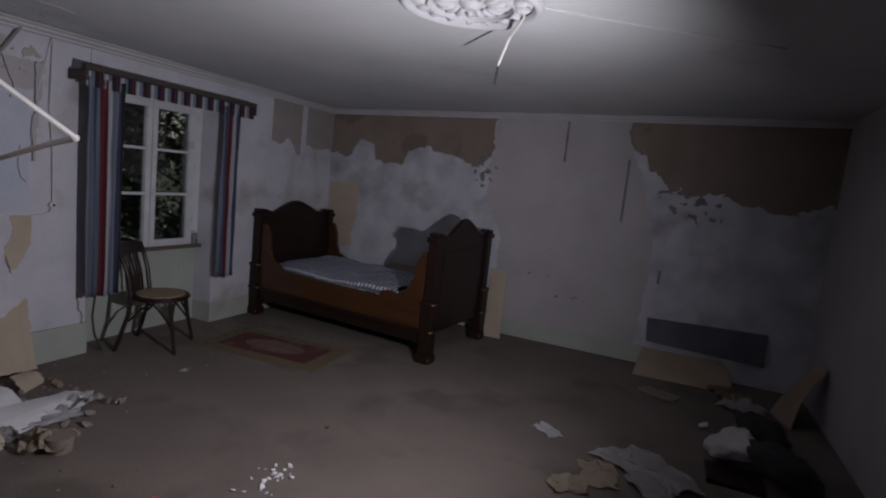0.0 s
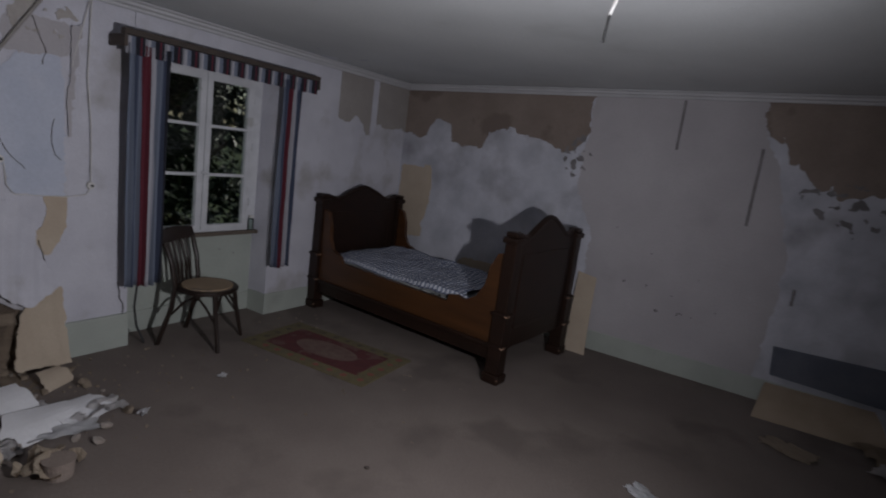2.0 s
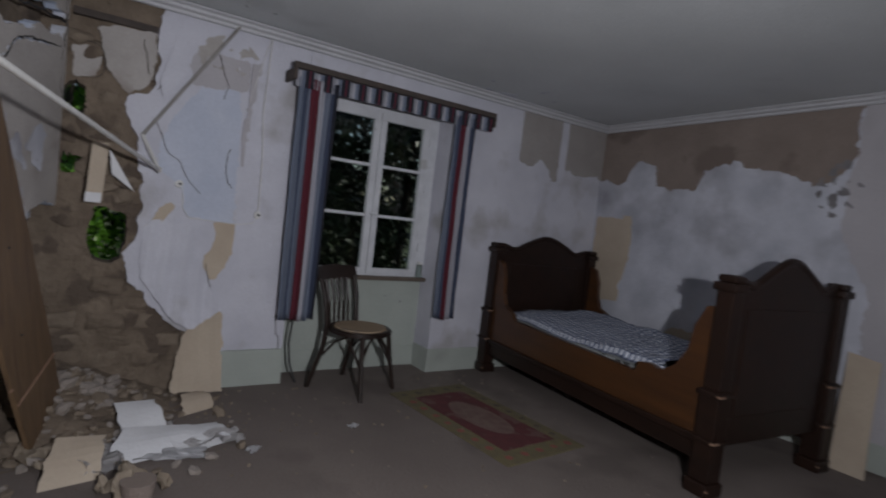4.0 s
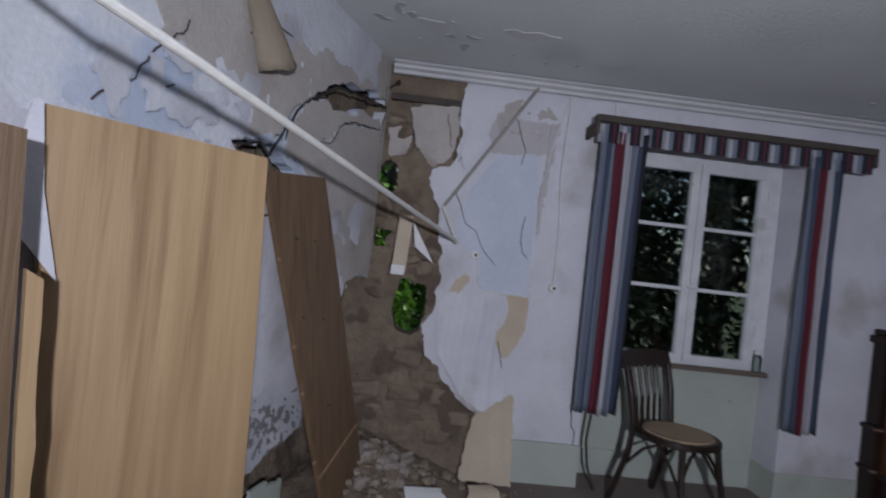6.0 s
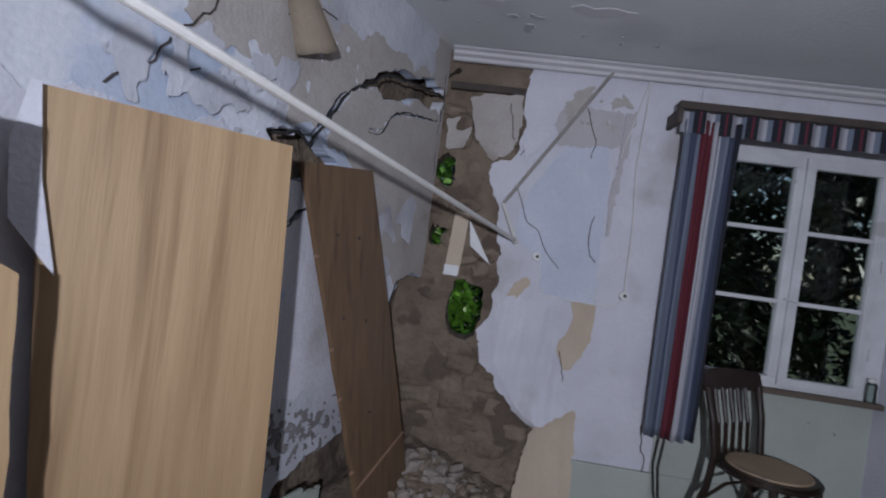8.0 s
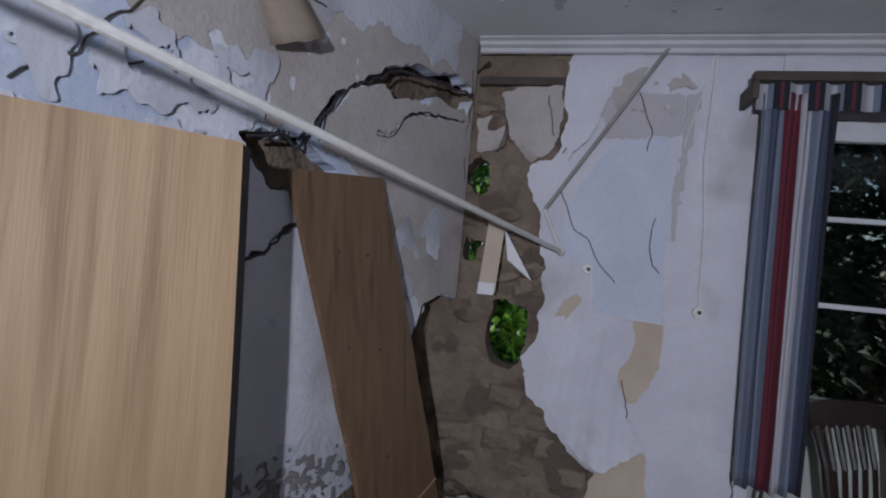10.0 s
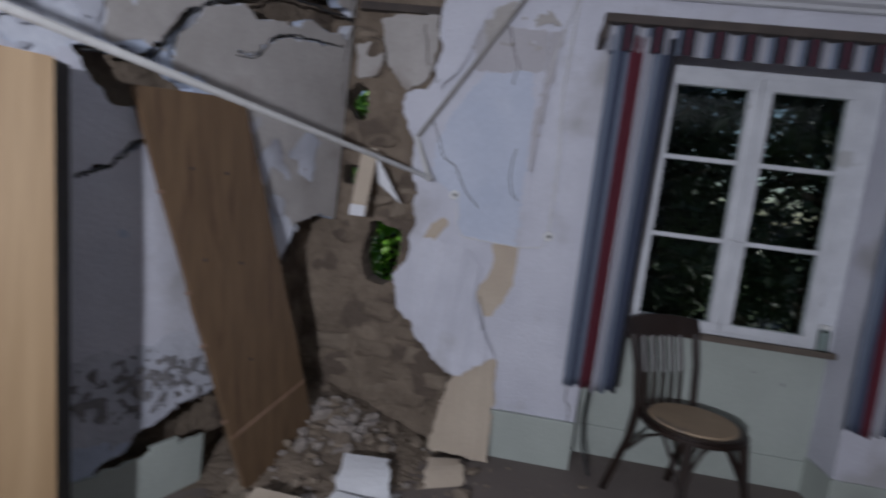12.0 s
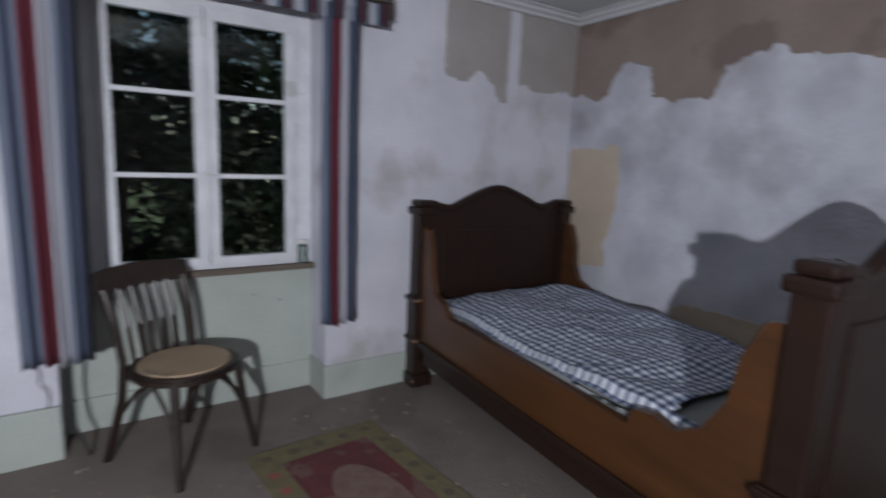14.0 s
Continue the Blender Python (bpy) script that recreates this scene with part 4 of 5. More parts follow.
tagged(part("lining_flap", prism([(0.605, 1.59), (0.585, 1.59), (0.565, 1.38), (0.522, 1.17), (0.615, 1.29), (0.628, 1.45)], 0, 0.004, on_ply), M["plaster"]), "torn white wallpaper flap hanging over the plywood edge", "wallpaper")


def board():
    top = [(-2.20, -0.66, 1.635), (-2.365, -1.09, 1.59)]
    bl, br = (-1.99, -0.76, 0.0), (-1.87, -0.26, 0.0)
    ob, n = leaning("pine_board", (bl, br, top[0], top[1]), 0.02, M["pine"], None, "brown pine door panel leaning in the broken corner", "board", bow=0.004, notch=0.012)
    bl, br, tr, tl = Vector(bl), Vector(br), Vector(top[0]), Vector(top[1])
    for u, v in ((0.2, 0.62), (0.55, 0.6), (0.3, 0.83), (0.62, 0.82), (0.4, 0.35)):
        p = (bl * (1 - u) + br * u) * (1 - v) + (tl * (1 - u) + tr * u) * v
        bm = bmesh.new()
        bmesh.ops.create_icosphere(bm, subdivisions=1, radius=0.008, matrix=Matrix.Translation(p + n * 0.004))
        part("knot", bm, M["edge"], ob)
    for v in (0.22, 0.42, 0.55, 0.78):
        p = bl * (1 - v) + tl * v
        part("nail", tubem([p, p + (bl - br).normalized() * 0.02], 0.007, 6), M["worn"], ob)
    a, b = bl * 0.83 + tl * 0.17, br * 0.77 + tr * 0.23
    part("batten_mark", tubem([a + n * 0.004, b + n * 0.004], 0.006, 6), M["worn"], ob, "pale glue line of a lost batten")
    return ob


board()

# ---- conduit along the walls ----
pipe = tagged(new("conduit_pipe"), "white metal conduit hanging loose across the broken corner", "pipe")
END = (-1.50, -0.10, 1.42)
part("long_run", tubem([END, (-2.2, -2.2, 1.66), (-2.30, -2.50, 1.69)], 0.011, 10), M["metal"], pipe)
part("elbow_run", tubem([END, (-1.595, -0.03, 1.617)], 0.011, 8), M["metal"], pipe)
# same white conduit, greyed to look turned from the light
part("wall_run", tubem([(-1.595, -0.03, 1.617), (-1.08, -0.03, 2.43)], 0.010, 8), M["pipe_shade"], pipe)
bm = bmesh.new()
bmesh.ops.create_icosphere(bm, subdivisions=2, radius=0.02, matrix=Matrix.Translation(END))
part("elbow", bm, M["metal"], pipe)
part("hanger", tubem([(-2.30, -2.50, 1.69), (-2.80, -2.62, 1.95)], 0.008, 8), M["metal"], pipe)

# ---- torn papers ----


def sheet(name, pts, place, mat, label, curl=0.0, depth=0.0, thick=0.002, step=0.02, category="wallpaper", torn=0.012, seed=0.0, ripple=0.0):
    us, vs = [p[0] for p in pts], [p[1] for p in pts]

    def keep(u, v):
        a = fray(u, v, 14, torn, seed)
        return inside(pts, u + a[0], v + a[1])

    def put(u, v, d):
        k = (v - min(vs)) / max(1e-6, max(vs) - min(vs))
        return place(u, v, d + depth + curl * (1 - k) ** 2 + ripple * math.sin(u * 62 + 2 * math.sin(v * 3)) + 0.004 * noise.noise(Vector((u * 8, v * 8, seed))))

    return tagged(part(name, slab(min(us) - 0.02, max(us) + 0.02, min(vs) - 0.02, max(vs) + 0.02, step, keep, put, 0.0, thick), mat), label, category)


M["bluepaper"] = material("pale_blue_paper", (0.46, 0.50, 0.60), (0.54, 0.57, 0.66), 3.0, 0.9, bump=0.2, third=(0.60, 0.61, 0.66), spots=0.55, blur=0.2)
sheet("wallpaper_patch", [(-1.5, 1.58), (-1.42, 1.78), (-1.28, 1.98), (-1.05, 2.0), (-1.01, 1.13), (-1.33, 1.15), (-1.34, 1.3), (-1.48, 1.42)], wall_a, M["bluepaper"], "pale blue patch of old wallpaper on cracked plaster", depth=0.006, torn=0.02, seed=1)
sheet("wallpaper_strip", [(-1.15, 1.13), (-1.01, 1.13), (-1.01, 0.92), (-1.08, 0.78), (-1.14, 0.72), (-1.19, 0.86), (-1.12, 1.0)], wall_a, M["paper"], "tan torn strip of wallpaper backing", depth=0.003, seed=2)
sheet("hanging_wallpaper", [(-1.34, 0.02), (-1.28, 0.38), (-1.10, 0.55), (-1.04, 0.52), (-1.02, 0.02)], wall_a, M["paper"], "tan wallpaper hanging off down to the floor", depth=0.016, curl=0.10, seed=3, ripple=0.004, step=0.0125)
sheet("hanging_wallpaper", [(-1.56, 1.04), (-1.5, 1.12), (-1.3, 1.1), (-1.18, 1.0), (-1.2, 0.82), (-1.12, 0.66), (-1.05, 0.55), (-1.25, 0.42), (-1.36, 0.5), (-1.55, 0.75)], wall_a, M["plaster"], "wrinkled white wallpaper peeling from the wall", depth=0.016, curl=0.06, seed=4, ripple=0.006, step=0.0125)
sheet("wallpaper_strip", [(-1.56, 1.02), (-1.42, 1.24), (-1.38, 1.2), (-1.45, 1.1)], wall_a, M["paper"], "small tan torn wallpaper corner", depth=0.012, seed=5)
sheet("wallpaper_patch", [(-1.36, 2.22), (-1.36, 1.98), (-1.0, 2.0), (-1.0, 2.2)], wall_a, M["pinkish"], "grey-beige wallpaper remnant below the cornice", depth=0.002, torn=0.03, seed=6)
# flap hanging under the ceiling on the cracked wall
bm = bmesh.new()
rows = []
for k in range(13):
    w = k / 12
    left, right = Vector((1.45 - 0.17 * w, 2.40 - 0.46 * w)), Vector((1.41 - 0.35 * w, 2.40 - 0.36 * w))
    row = []
    for i in range(9):
        a = i / 8
        p = left.lerp(right, a)
        sag = 0.012 * noise.noise(Vector((a * 7, 2.0, 4.0))) if k == 12 else 0.0
        row.append(bm.verts.new(wall_d(p.x, p.y + sag, 0.015 + (0.03 + 0.075 * math.sin(math.pi * a)) * w)))
    rows.append(row)
for a, b in zip(rows, rows[1:]):
    for i in range(8):
        bm.faces.new((a[i], a[i + 1], b[i + 1], b[i]))
bmesh.ops.solidify(bm, geom=bm.faces[:], thickness=0.003)
tagged(part("hanging_wallpaper", bm, M["paper"], smooth=True), "cone-curled tan wallpaper flap hanging below the ceiling", "wallpaper")


def scraps():
    e = tagged(new("hanging_scrap"), "torn cream paper scraps hanging from the conduit", "paper")
    part("long_scrap", slab(-1.86, -1.78, 1.2, 1.53, 0.02, lambda u, v: True, lambda u, v, d: (u + 0.05 * (v - 1.2), -0.16 + d + 0.02 * math.sin(v * 9), v), 0, 0.003), M["paper"], e)
    part("white_tip", slab(-1.862, -1.785, 1.19, 1.245, 0.02, lambda u, v: True, lambda u, v, d: (u + 0.05 * (v - 1.2), -0.168 + d + 0.02 * math.sin(v * 9), v), 0, 0.003), M["white"], e)
    part("torn_root", boxm((-1.80, -0.165, 1.505), (-1.755, 0.06, 1.512)), M["paper"], e, "strip of lining still holding to the wall")
    part("side_scrap", prism([(-1.76, 1.50), (-1.62, 1.27), (-1.74, 1.36)], 0, 0.003, lambda u, v, d: (u, -0.13 + d - 0.2 * (v - 1.3), v)), M["white"], e)


scraps()

sheet("wallpaper_strip", [(-1.0, 2.2), (-0.93, 2.22), (-0.97, 1.9), (-1.0, 1.5), (-1.02, 1.5)], wall_a, M["pinkish"], "narrow hanging strip of torn lining paper", depth=0.01, curl=0.02, seed=8)
sheet("wallpaper_strip", [(-1.44, 2.3), (-1.3, 2.3), (-1.38, 2.05), (-1.5, 1.86), (-1.53, 1.95)], wall_a, M["plaster"], "curled white strip of loose lining paper", depth=0.012, curl=0.05, seed=9)

# wires and sockets on the window wall
for pts, r in (([(-0.88, -0.012, 2.42), (-0.9, -0.012, 1.9), (-0.875, -0.012, 1.6), (-0.87, -0.012, 1.22)], 0.004), ([(-0.88, -0.012, 2.42), (-0.97, -0.012, 2.05), (-0.99, -0.012, 1.95)], 0.003), ([(-0.87, -0.012, 1.19), (-0.9, -0.012, 1.14), (-1.0, -0.014, 1.125), (-1.3, -0.014, 1.14), (-1.34, -0.014, 1.2), (-1.35, -0.014, 1.33)], 0.003),
               ([(-0.88, -0.014, 2.42), (-1.12, -0.014, 2.43)], 0.004)):
    tagged(part("wall_cable", tubem(pts, r, 6), M["metal"]), "thin white electric cable fixed to the wall", "cable", "cables on the window wall")
for x, z in ((-0.87, 1.2), (-1.37, 1.35)):
    e = base("wall_socket", pose(x, -0.006, z), "old round white wall socket base", "socket", "old wall sockets")
    bm = bmesh.new()
    bmesh.ops.create_cone(bm, cap_ends=True, segments=20, radius1=0.026, radius2=0.022, depth=0.014, matrix=pose(0, -0.003, 0, 90))
    part("rosette", bm, M["metal"], e)
    bm = bmesh.new()
    bmesh.ops.create_cone(bm, cap_ends=True, segments=14, radius1=0.009, radius2=0.009, depth=0.01, matrix=pose(0.004, -0.012, 0, 90))
    part("contact_hole", bm, M["black"], e)
e = base("junction_box", pose(-0.88, -0.015, 2.42), "small white junction box under the cornice", "junction box")
part("box", boxm((-0.02, -0.018, -0.02), (0.02, 0.015, 0.02), 0.004), M["metal"], e)
tagged(part("frayed_cable", tubem([(-0.56, -0.05, 0.5), (-0.57, -0.03, 0.3), (-0.55, -0.03, 0.15), (-0.5, -0.05, 0.01)], 0.008, 7), M["black"]), "black cable hanging behind the curtain to the floor", "cable")

# ---- ceiling rose and dangling wires ----
RX, RY = -0.90, -3.17
rose = base("ceiling_rose", pose(RX, RY, ceil_z(RX, RY) - 0.004), "round white plaster ceiling rose with leaf relief", "ceiling rose")
for r0, r1, h in ((0.30, 0.35, 0.03), (0.20, 0.215, 0.025)):
    bm = bmesh.new()
    rings = []
    for r, z in ((r0, 0.0), (r0 + 0.01, -h * 0.8), ((r0 + r1) / 2, -h), (r1 - 0.005, -h * 0.6), (r1, 0.0)):
        rings.append([bm.verts.new((r * math.cos(a), r * math.sin(a), z)) for a in [2 * math.pi * k / 48 for k in range(48)]])
    for a, b in zip(rings, rings[1:]):
        for k in range(48):
            bm.faces.new((a[k], a[(k + 1) % 48], b[(k + 1) % 48], b[k]))
    part("ring_moulding", bm, M["mould"], rose, smooth=True)
for k in range(16):
    a = 2 * math.pi * k / 16
    for rr, sx in ((0.25, 0.04), (0.13, 0.05)):
        bm = bmesh.new()
        bmesh.ops.create_icosphere(bm, subdivisions=2, radius=1.0, matrix=pose(rr * math.cos(a), rr * math.sin(a), -0.004, 0, 0, math.degrees(a)) @ Matrix.Diagonal((sx, 0.02, 0.022, 1)))
        part("leaf_relief", bm, M["mould"], rose, smooth=True)
bm = bmesh.new()
bmesh.ops.create_cone(bm, cap_ends=True, segments=24, radius1=0.03, radius2=0.06, depth=0.03, matrix=pose(0, 0, -0.015))
part("boss", bm, M["mould"], rose)
wx, wy = -0.86, -3.42
wz = ceil_z(wx, wy)
wires = tagged(new("dangling_wire"), "pale electric wires hanging loose from the ceiling", "wire")
part("white_wire", tubem([(wx, wy, wz), (wx + 0.12, wy + 0.03, wz - 0.03), (wx + 0.24, wy + 0.13, wz - 0.09), (wx + 0.28, wy + 0.19, wz - 0.22)], 0.007, 8), M["metal"], wires)
part("black_tip", tubem([(wx + 0.28, wy + 0.19, wz - 0.22), (wx + 0.285, wy + 0.2, wz - 0.32)], 0.006, 8), M["black"], wires)
part("surface_cable", tubem([(wx, wy, wz - 0.004), (wx + 0.25, wy - 0.3, ceil_z(wx + 0.25, wy - 0.3) - 0.004), (wx + 0.9, wy - 1.2, ceil_z(wx + 0.9, wy - 1.2) - 0.004)], 0.005, 6), M["metal"], wires)


# ---- rubble, papers and clutter on the floor ----
def lump(bm, c, r, rng, flat=1.0, sub=1):
    v = bmesh.ops.create_icosphere(bm, subdivisions=sub, radius=1.0, matrix=pose(*c, rng.uniform(0, 40), rng.uniform(0, 40), rng.uniform(0, 360)) @ Matrix.Diagonal((r * rng.uniform(0.7, 1.4), r * rng.uniform(0.7, 1.2), r * flat * rng.uniform(0.5, 0.9), 1)))["verts"]
    for x in v:
        x.co += noise.noise_vector(x.co * (0.8 / r)) * r * 0.35


rng = random.Random(11)
# heap of earth in the corner
bm = bmesh.new()
n = 40
grid = {}
for i in range(n + 1):
    for j in range(n + 1):
        x, y = -2.55 + 1.5 * i / n, -1.15 + 1.18 * j / n
        d = math.hypot((x + 1.95) / 0.62, (y + 0.02) / 0.8)
        h = max(0.0, 0.24 * (1 - d)) + 0.03 * max(0.0, 1.1 - d) * noise.noise(Vector((x * 9, y * 9, 0))) + 0.012 * noise.noise(Vector((x * 30, y * 30, 0))) * max(0, 1.2 - d)
        grid[i, j] = bm.verts.new((x, y, h if d < 1.15 else -0.01))
for i in range(n):
    for j in range(n):
        bm.faces.new((grid[i, j], grid[i + 1, j], grid[i + 1, j + 1], grid[i, j + 1]))
tagged(part("earth_heap", bm, M["mud"]), "heap of brown earth and crumbled mortar in the corner", "earth", "", "stuff")


def heap_z(x, y):
    return max(0.0, 0.24 * (1 - math.hypot((x + 1.95) / 0.62, (y + 0.02) / 0.8)))


for k in range(210):
    a, d = rng.uniform(-2.6, 0.3), abs(rng.gauss(0, 0.55))
    x, y = -1.85 + d * math.cos(a) * 0.9, -0.12 + d * math.sin(a)
    if y > -0.05 or x < -2.0 + SLOPE * y + 0.05:
        continue
    r = rng.uniform(0.012, 0.04) * (1.5 if rng.random() < 0.15 else 1)
    bm = bmesh.new()
    lump(bm, (0, 0, 0), r, rng, 0.8)
    ob = part("rubble_piece", bm, M["rubble"] if rng.random() < 0.55 else M["stone"])
    ob.matrix_world = pose(x, y, heap_z(x, y) + r * 0.35)
    tagged(ob, "broken lump of plaster or stone on the floor", "rubble", "rubble in the corner")

# stones showing in the broken wall
for k in range(45):
    x, z = rng.uniform(-1.98, -1.35), rng.uniform(1.0, 2.2)
    if inside(SKIN, x + 0.05, z) or any(abs(x - a) < b + 0.08 and abs(z - c) < d + 0.08 for a, c, b, d in HOLES) or inside(beige, x, z):
        continue
    bm = bmesh.new()
    bmesh.ops.create_icosphere(bm, subdivisions=2, radius=1.0, matrix=Matrix.Diagonal((0.10, 0.045, 0.065, 1)))
    for q in bm.verts:
        q.co += noise.noise_vector(q.co * 9 + Vector((k, 0, 0))) * 0.03
    ob = part("stone", bm, M["mud"] if k % 3 else M["stone"], wall_north)
    ob.matrix_local = pose(x, 0.055, z, rng.uniform(-6, 6), rng.uniform(-12, 12), rng.uniform(-6, 6)) @ Matrix.Diagonal((rng.uniform(0.6, 1.25), 1, rng.uniform(0.6, 1.3), 1))


# courses of worn mud brick in the lower part of the breach
for row in range(8):
    z = 0.18 + row * 0.115
    for col in range(5):
        x = -2.02 + col * 0.23 + (0.12 if row % 2 else 0.0) + rng.uniform(-0.03, 0.03)
        if x > -1.3 or inside(SKIN, x + 0.16, z) or any(abs(x + 0.1 - a) < b + 0.11 and abs(z - c) < d + 0.09 for a, c, b, d in HOLES) or rng.random() < 0.15:
            continue
        w, hgt = rng.uniform(0.15, 0.225), rng.uniform(0.08, 0.112)
        bm = boxm((0, 0, 0), (w, 0.07, hgt))
        bmesh.ops.subdivide_edges(bm, edges=bm.edges[:], cuts=2, use_grid_fill=True)
        for q in bm.verts:
            inner = Vector((q.co.x * 0.86 + 0.07 * w, q.co.y, q.co.z * 0.82 + 0.09 * hgt))
            if q.co.y < 0.01:
                q.co = inner
            q.co += noise.noise_vector(q.co * 11 + Vector((row * 3, col * 5, 0))) * 0.022
        ob = part("brick", bm, M["mud"] if rng.random() < 0.7 else M["stone"], wall_north, smooth=True)
        ob.matrix_local = pose(x, rng.uniform(0.012, 0.04), z, rng.uniform(-7, 7), rng.uniform(-5, 5), rng.uniform(-6, 6))


def crumpled(name, x, y, w, d, h, mat, label, category, rot=0.0, seed=0.0, z=0.0, group=""):
    bm = bmesh.new()
    n = 16
    g = {}
    for i in range(n + 1):
        for j in range(n + 1):
            u, v = i / n - 0.5, j / n - 0.5
            e = fray(u, v, 3, 0.18, seed)
            zz = 0.004 + h * max(0.0, (0.5 + abs(1.4 * noise.noise(Vector((u * 2.2, v * 2.2, seed)))) - 0.3 + 0.25 * noise.noise(Vector((u * 6, v * 6, seed)))))
            g[i, j] = bm.verts.new(((u + e[0]) * w, (v + e[1]) * d, zz))
    for i in range(n):
        for j in range(n):
            bm.faces.new((g[i, j], g[i + 1, j], g[i + 1, j + 1], g[i, j + 1]))
    bmesh.ops.solidify(bm, geom=bm.faces[:], thickness=0.003)
    ob = part(name, bm, mat)
    ob.matrix_world = pose(x, y, z, 0, 0, rot)
    return tagged(ob, label, category, group)


for k, (x, y, w, d, h, m, r) in enumerate(((-1.5, -0.72, 0.36, 0.2, 0.05, "cloth", 20), (-1.72, -0.92, 0.28, 0.2, 0.06, "cloth", 100), (-1.2, -0.85, 0.28, 0.16, 0.05, "cloth", 10), (-1.62, -1.25, 0.2, 0.22, 0.10, "paper", 40),
                                           (-1.05, -1.04, 0.07, 0.05, 0.03, "white", 30), (-0.42, -0.9, 0.06, 0.05, 0.02, "white", 0), (-1.95, -0.8, 0.25, 0.2, 0.08, "paper", 70), (-1.42, -0.95, 0.3, 0.14, 0.03, "white", -15))):
    crumpled("crumpled_paper", x, y, w, d, h, M[m], "crumpled scrap of torn wallpaper lying on the floor", "paper", r, k * 3.1, group="papers on the floor")
for k, (x, y, w, d, h, m, r, lab) in enumerate(((0.31, -3.6, 0.2, 0.12, 0.02, "white", 50, "open white leaflet lying on the floor"), (1.66, -4.32, 0.34, 0.2, 0.02, "paper", 70, "flat grey paper with a dark print on the floor"),
                                                (-0.32, -3.86, 0.2, 0.2, 0.03, "paper", 20, "crumpled beige paper on the floor"), (0.09, -4.27, 0.5, 0.4, 0.07, "cloth", 40, "heap of crumpled pale newspaper"), (-0.1, -4.0, 0.3, 0.22, 0.04, "paper", 10, "crumpled beige paper sheet"))):
    crumpled("floor_paper", x, y, w, d, h, M[m], lab, "paper", r, 40 + k * 2.3)
for k, (x, y, r, m, lab) in enumerate(((0.6, -4.78, 0.17, "cloth", "bundled white cloth bag on the floor"), (0.9, -5.0, 0.22, "darkcloth", "heap of dark clothes by the wall"), (0.35, -5.05, 0.2, "darkcloth", "black crumpled bag by the wall"), (1.15, -4.65, 0.035, "white", "small white ball on the floor"), (-0.55, -2.33, 0.018, "edge", "small dark crumb on the floor"))):
    bm = bmesh.new()
    lump(bm, (0, 0, 0), r, random.Random(k), 0.8, 4 if r > 0.1 else 2)
    if r > 0.1:
        for v in bm.verts:
            crease = abs(noise.noise(v.co * 9 + Vector((k, 0, 0)))) + 0.5 * abs(noise.noise(v.co * 21))
            v.co *= 0.86 + 0.38 * crease
    lowest = min(v.co.z for v in bm.verts)
    ob = part("cloth_bag" if r > 0.1 else "debris_lump", bm, M[m], smooth=True)
    ob.matrix_world = pose(x, y, -lowest * 0.92)
    tagged(ob, lab, "bag" if r > 0.1 else "debris")
tagged(part("tray", boxm((0.22, -4.95, 0.0), (0.5, -4.62, 0.03), 0.006), M["bed"]), "dark wooden tray lying on the floor", "tray")
ob, _ = leaning("slate_panel", ((XB - 0.06, -4.12, 0.26), (XB - 0.06, -5.2, 0.22), (XB - 0.03, -5.2, 0.54), (XB - 0.03, -4.1, 0.50)), 0.012, M["slate"], None, "dark slate-blue panel leaning along the wall", "panel")
leaning("cardboard_sheet", ((XB - 0.45, -4.05, 0.0), (XB - 0.40, -4.95, 0.0), (XB - 0.07, -4.85, 0.2), (XB - 0.07, -4.1, 0.19)), 0.006, M["card"], None, "creased brown cardboard sheet leaning on the skirting", "cardboard", bow=0.03)
leaning("cardboard_sheet", ((1.9, -5.2, 0.0), (1.55, -5.3, 0.0), (1.75, -5.52, 0.48), (2.0, -5.5, 0.5)), 0.006, M["card"], None, "bent strip of cardboard leaning in the corner", "cardboard", bow=0.05)
leaning("fallen_lining", ((2.3, -2.42, 0.0), (2.3, -2.62, 0.0), (XB - 0.03, -2.55, 0.72), (XB - 0.03, -2.36, 0.75)), 0.006, M["paper"], None, "tan cardboard strip leaning behind the bed", "cardboard", bow=0.02)
crumpled("crumpled_paper", 2.05, -4.9, 0.4, 0.3, 0.08, M["card"], "torn brown packing paper on the floor", "paper", 20, 71)
crumpled("crumpled_paper", 1.75, -4.95, 0.35, 0.25, 0.08, M["cloth"], "pale crumpled paper by the wall", "paper", 60, 77)
bm = bmesh.new()
bmesh.ops.create_cone(bm, cap_ends=True, segments=24, radius1=0.06, radius2=0.07, depth=0.09, matrix=pose(0, 0, 0.045))
ob = part("flower_pot", bm, M["brown"])
ob.matrix_world = pose(-1.6, -1.32, 0)
tagged(ob, "small brown pot standing on the floor", "pot")
tagged(part("red_stick", tubem([(-1.75, -2.05, 0.012), (-1.62, -2.1, 0.012)], 0.011, 8), M["red"]), "short red plastic stick on the floor", "stick")


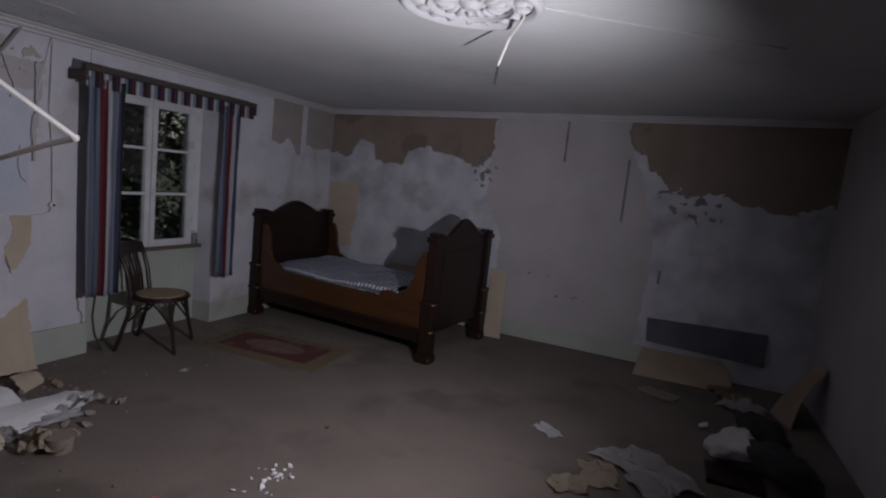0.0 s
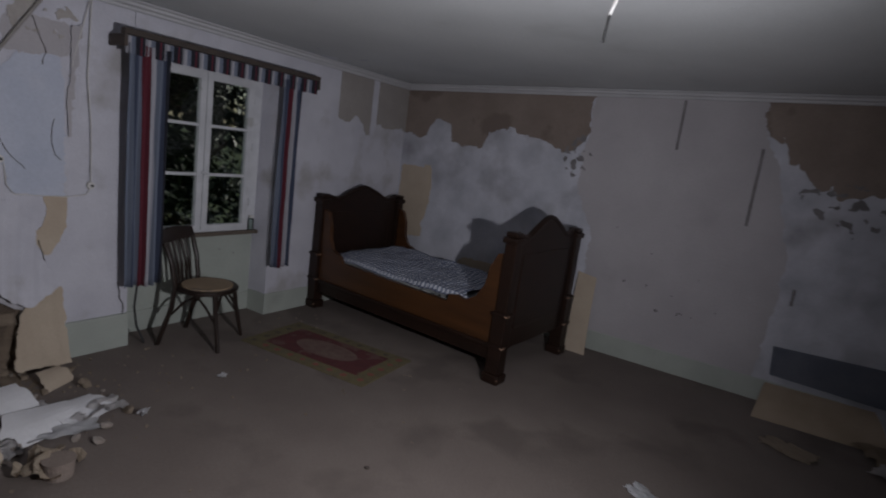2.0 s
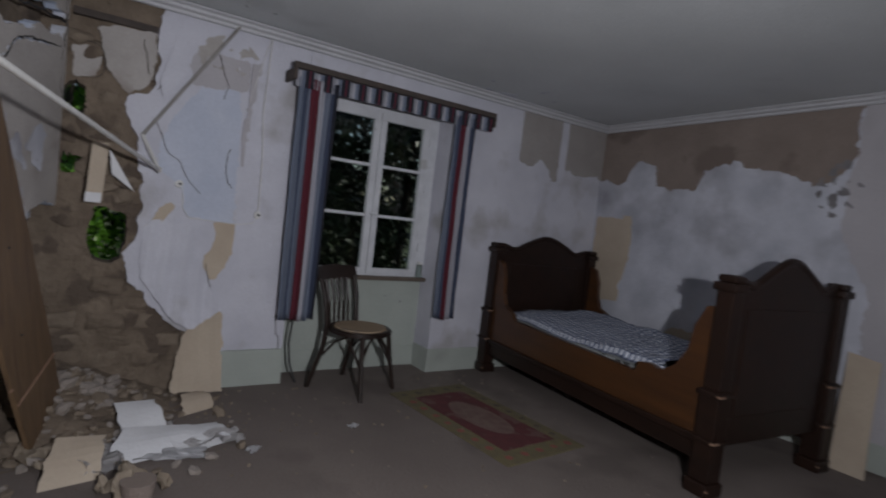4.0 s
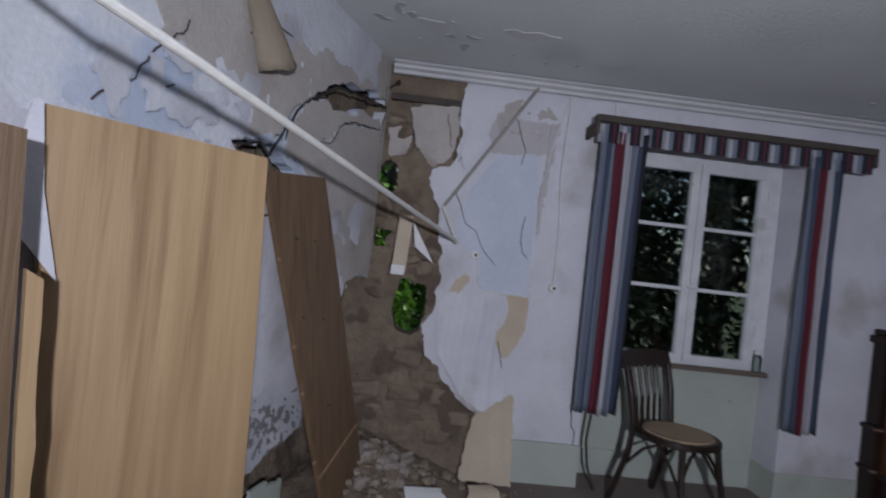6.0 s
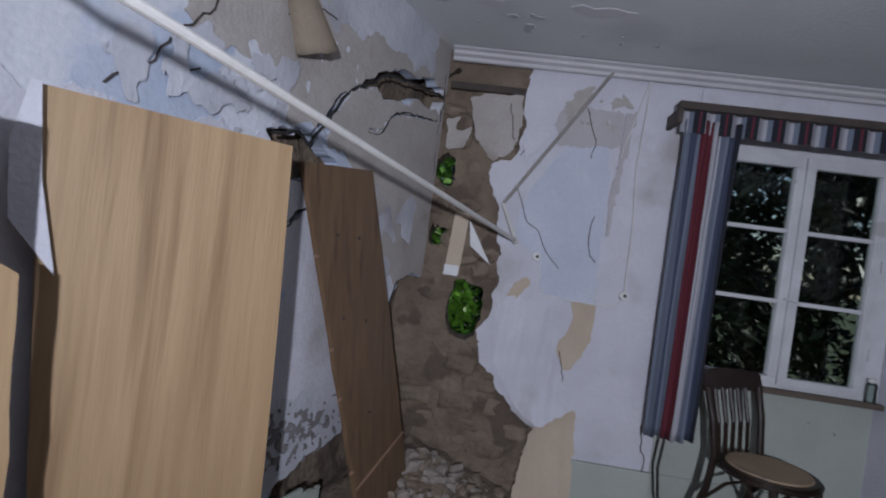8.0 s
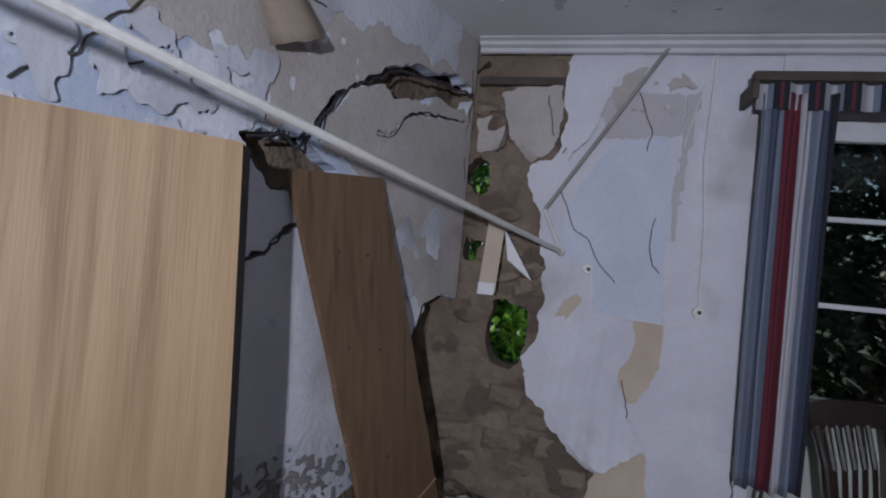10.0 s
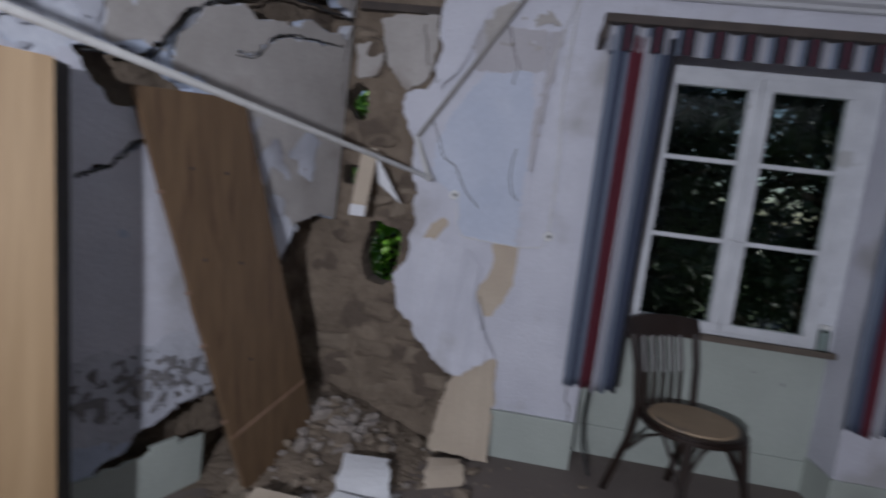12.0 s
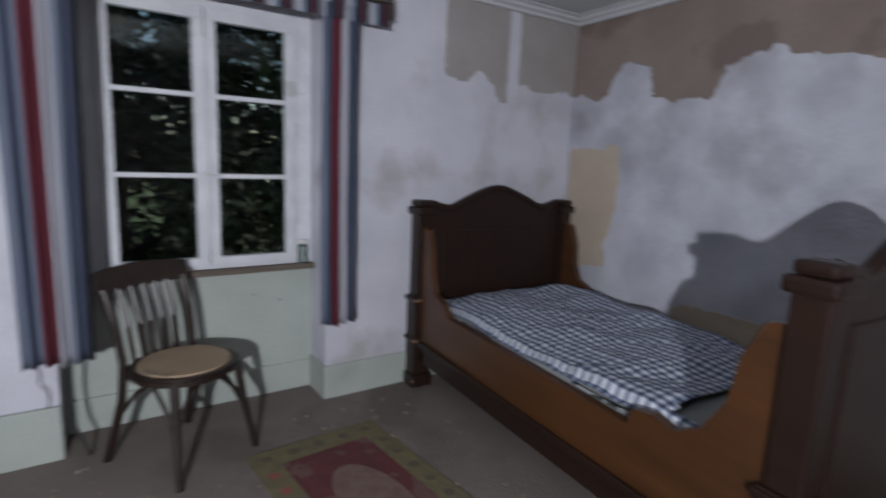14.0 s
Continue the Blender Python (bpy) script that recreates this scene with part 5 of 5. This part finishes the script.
for k, c in enumerate((((-1.72, -1.0, 0.0), (-1.36, -0.92, 0.0), (-1.30, -0.70, 0.05), (-1.62, -0.74, 0.09)), ((-1.42, -0.98, 0.0), (-1.12, -0.86, 0.0), (-1.16, -0.66, 0.03), (-1.40, -0.74, 0.06)),
                       ((-1.62, -0.78, 0.03), (-1.42, -0.66, 0.02), (-1.46, -0.46, 0.12), (-1.66, -0.52, 0.14)), ((-1.95, -1.12, 0.0), (-1.74, -1.08, 0.0), (-1.70, -0.86, 0.11), (-1.9, -0.88, 0.13)), ((-1.3, -0.45, 0.0), (-1.12, -0.36, 0.0), (-1.15, -0.24, 0.07), (-1.3, -0.3, 0.08)))):
    leaning("torn_sheet", c, 0.003, M["white"] if k in (0, 1, 2) else M["paper"], None, "stiff torn sheet of fallen wallpaper on the rubble", "wallpaper", bow=0.03, nu=6, nv=6, notch=0.03)[0]["group"] = "papers on the floor"
# fine crumbs strewn over the floor
bm = bmesh.new()
for k in range(260):
    x, y = rng.uniform(-1.9, 1.2), -abs(rng.gauss(0.3, 0.9)) - 0.1
    if k % 2:
        x, y = rng.gauss(-1.5, 0.4), -abs(rng.gauss(0.3, 0.35)) - 0.08
    if x < -2.0 + SLOPE * y + 0.1:
        continue
    q = rng.uniform(0.004, 0.013)
    lump(bm, (x, y, heap_z(x, y) + q * 0.4), q, rng, 0.8)
tagged(part("plaster_crumbs", bm, M["stone"]), "small plaster crumbs strewn over the floor", "crumbs", "", "stuff")


bm = bmesh.new()
for k in range(26):
    q = rng.uniform(0.006, 0.02)
    lump(bm, (-1.2 + rng.gauss(0, 0.07), -2.43 + rng.gauss(0, 0.05), q * 0.4), q, rng, 0.7)
tagged(part("white_crumbs", bm, M["white"]), "white crumbs of broken plaster on the floor", "crumbs", "", "stuff")


# ---- trees outside ----
def tree(x, y, h, seed, mat, spread_r, count, size):
    e = base("tree", pose(x, y, -0.35), "leafy tree close outside the house wall", "tree", "trees outside")
    rg = random.Random(seed)
    bm = bmesh.new()
    tube(bm, [(0, 0, 0), (0.05, 0.05, h * 0.4), (0.1, -0.05, h)], 0.09, 8, 0.02)
    limbs = []
    for k in range(9):
        a, z = rg.uniform(0, 6.28), h * rg.uniform(0.15, 0.85)
        tip = (math.cos(a) * spread_r * 0.7, math.sin(a) * spread_r * 0.7, z + 0.5)
        limbs.append(tip)
        tube(bm, [(0.05, 0, z), (tip[0] * 0.5, tip[1] * 0.5, z + 0.3), tip], 0.03, 6, 0.008)
    part("trunk", bm, M["bark"], e)
    verts, faces = [], []
    hubs = limbs + [(rg.uniform(-1, 1) * spread_r, rg.uniform(-1, 1) * spread_r, h * rg.uniform(0.05, 1.1)) for _ in range(34)]
    for k in range(count):
        hb = hubs[k % len(hubs)]
        p = Vector((hb[0] + rg.gauss(0, 0.2), hb[1] + rg.gauss(0, 0.2), hb[2] + rg.gauss(0, 0.19)))
        s = size * rg.uniform(0.6, 1.3)
        m = Euler((rg.uniform(-0.9, 0.9), rg.uniform(-0.9, 0.9), rg.uniform(0, 6.28))).to_matrix()
        b = len(verts)
        for q in ((-1, 0, 0), (0, -0.45, 0.06), (1, 0, -0.1), (0, 0.45, 0.06)):
            verts.append(p + m @ (Vector(q) * s))
        faces.append((b, b + 1, b + 2, b + 3))
    me = bpy.data.meshes.new("crown")
    me.from_pydata(verts, [], faces)
    me.materials.append(mat)
    ob = new("crown", me)
    ob.parent = e
    return e


# trees behind the wall holes get the sunlit tone, those behind the window the shaded
tree(-2.1, 1.7, 2.6, 1, M["leafgreen"], 0.8, 5000, 0.06)
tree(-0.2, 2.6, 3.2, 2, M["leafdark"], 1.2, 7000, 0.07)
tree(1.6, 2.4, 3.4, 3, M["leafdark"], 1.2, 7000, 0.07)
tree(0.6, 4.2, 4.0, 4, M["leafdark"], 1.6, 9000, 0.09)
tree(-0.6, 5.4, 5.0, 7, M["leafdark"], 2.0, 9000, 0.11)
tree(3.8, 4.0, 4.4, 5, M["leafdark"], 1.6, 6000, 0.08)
tree(-3.2, 4.4, 4.6, 6, M["leafgreen"], 1.6, 6000, 0.08)
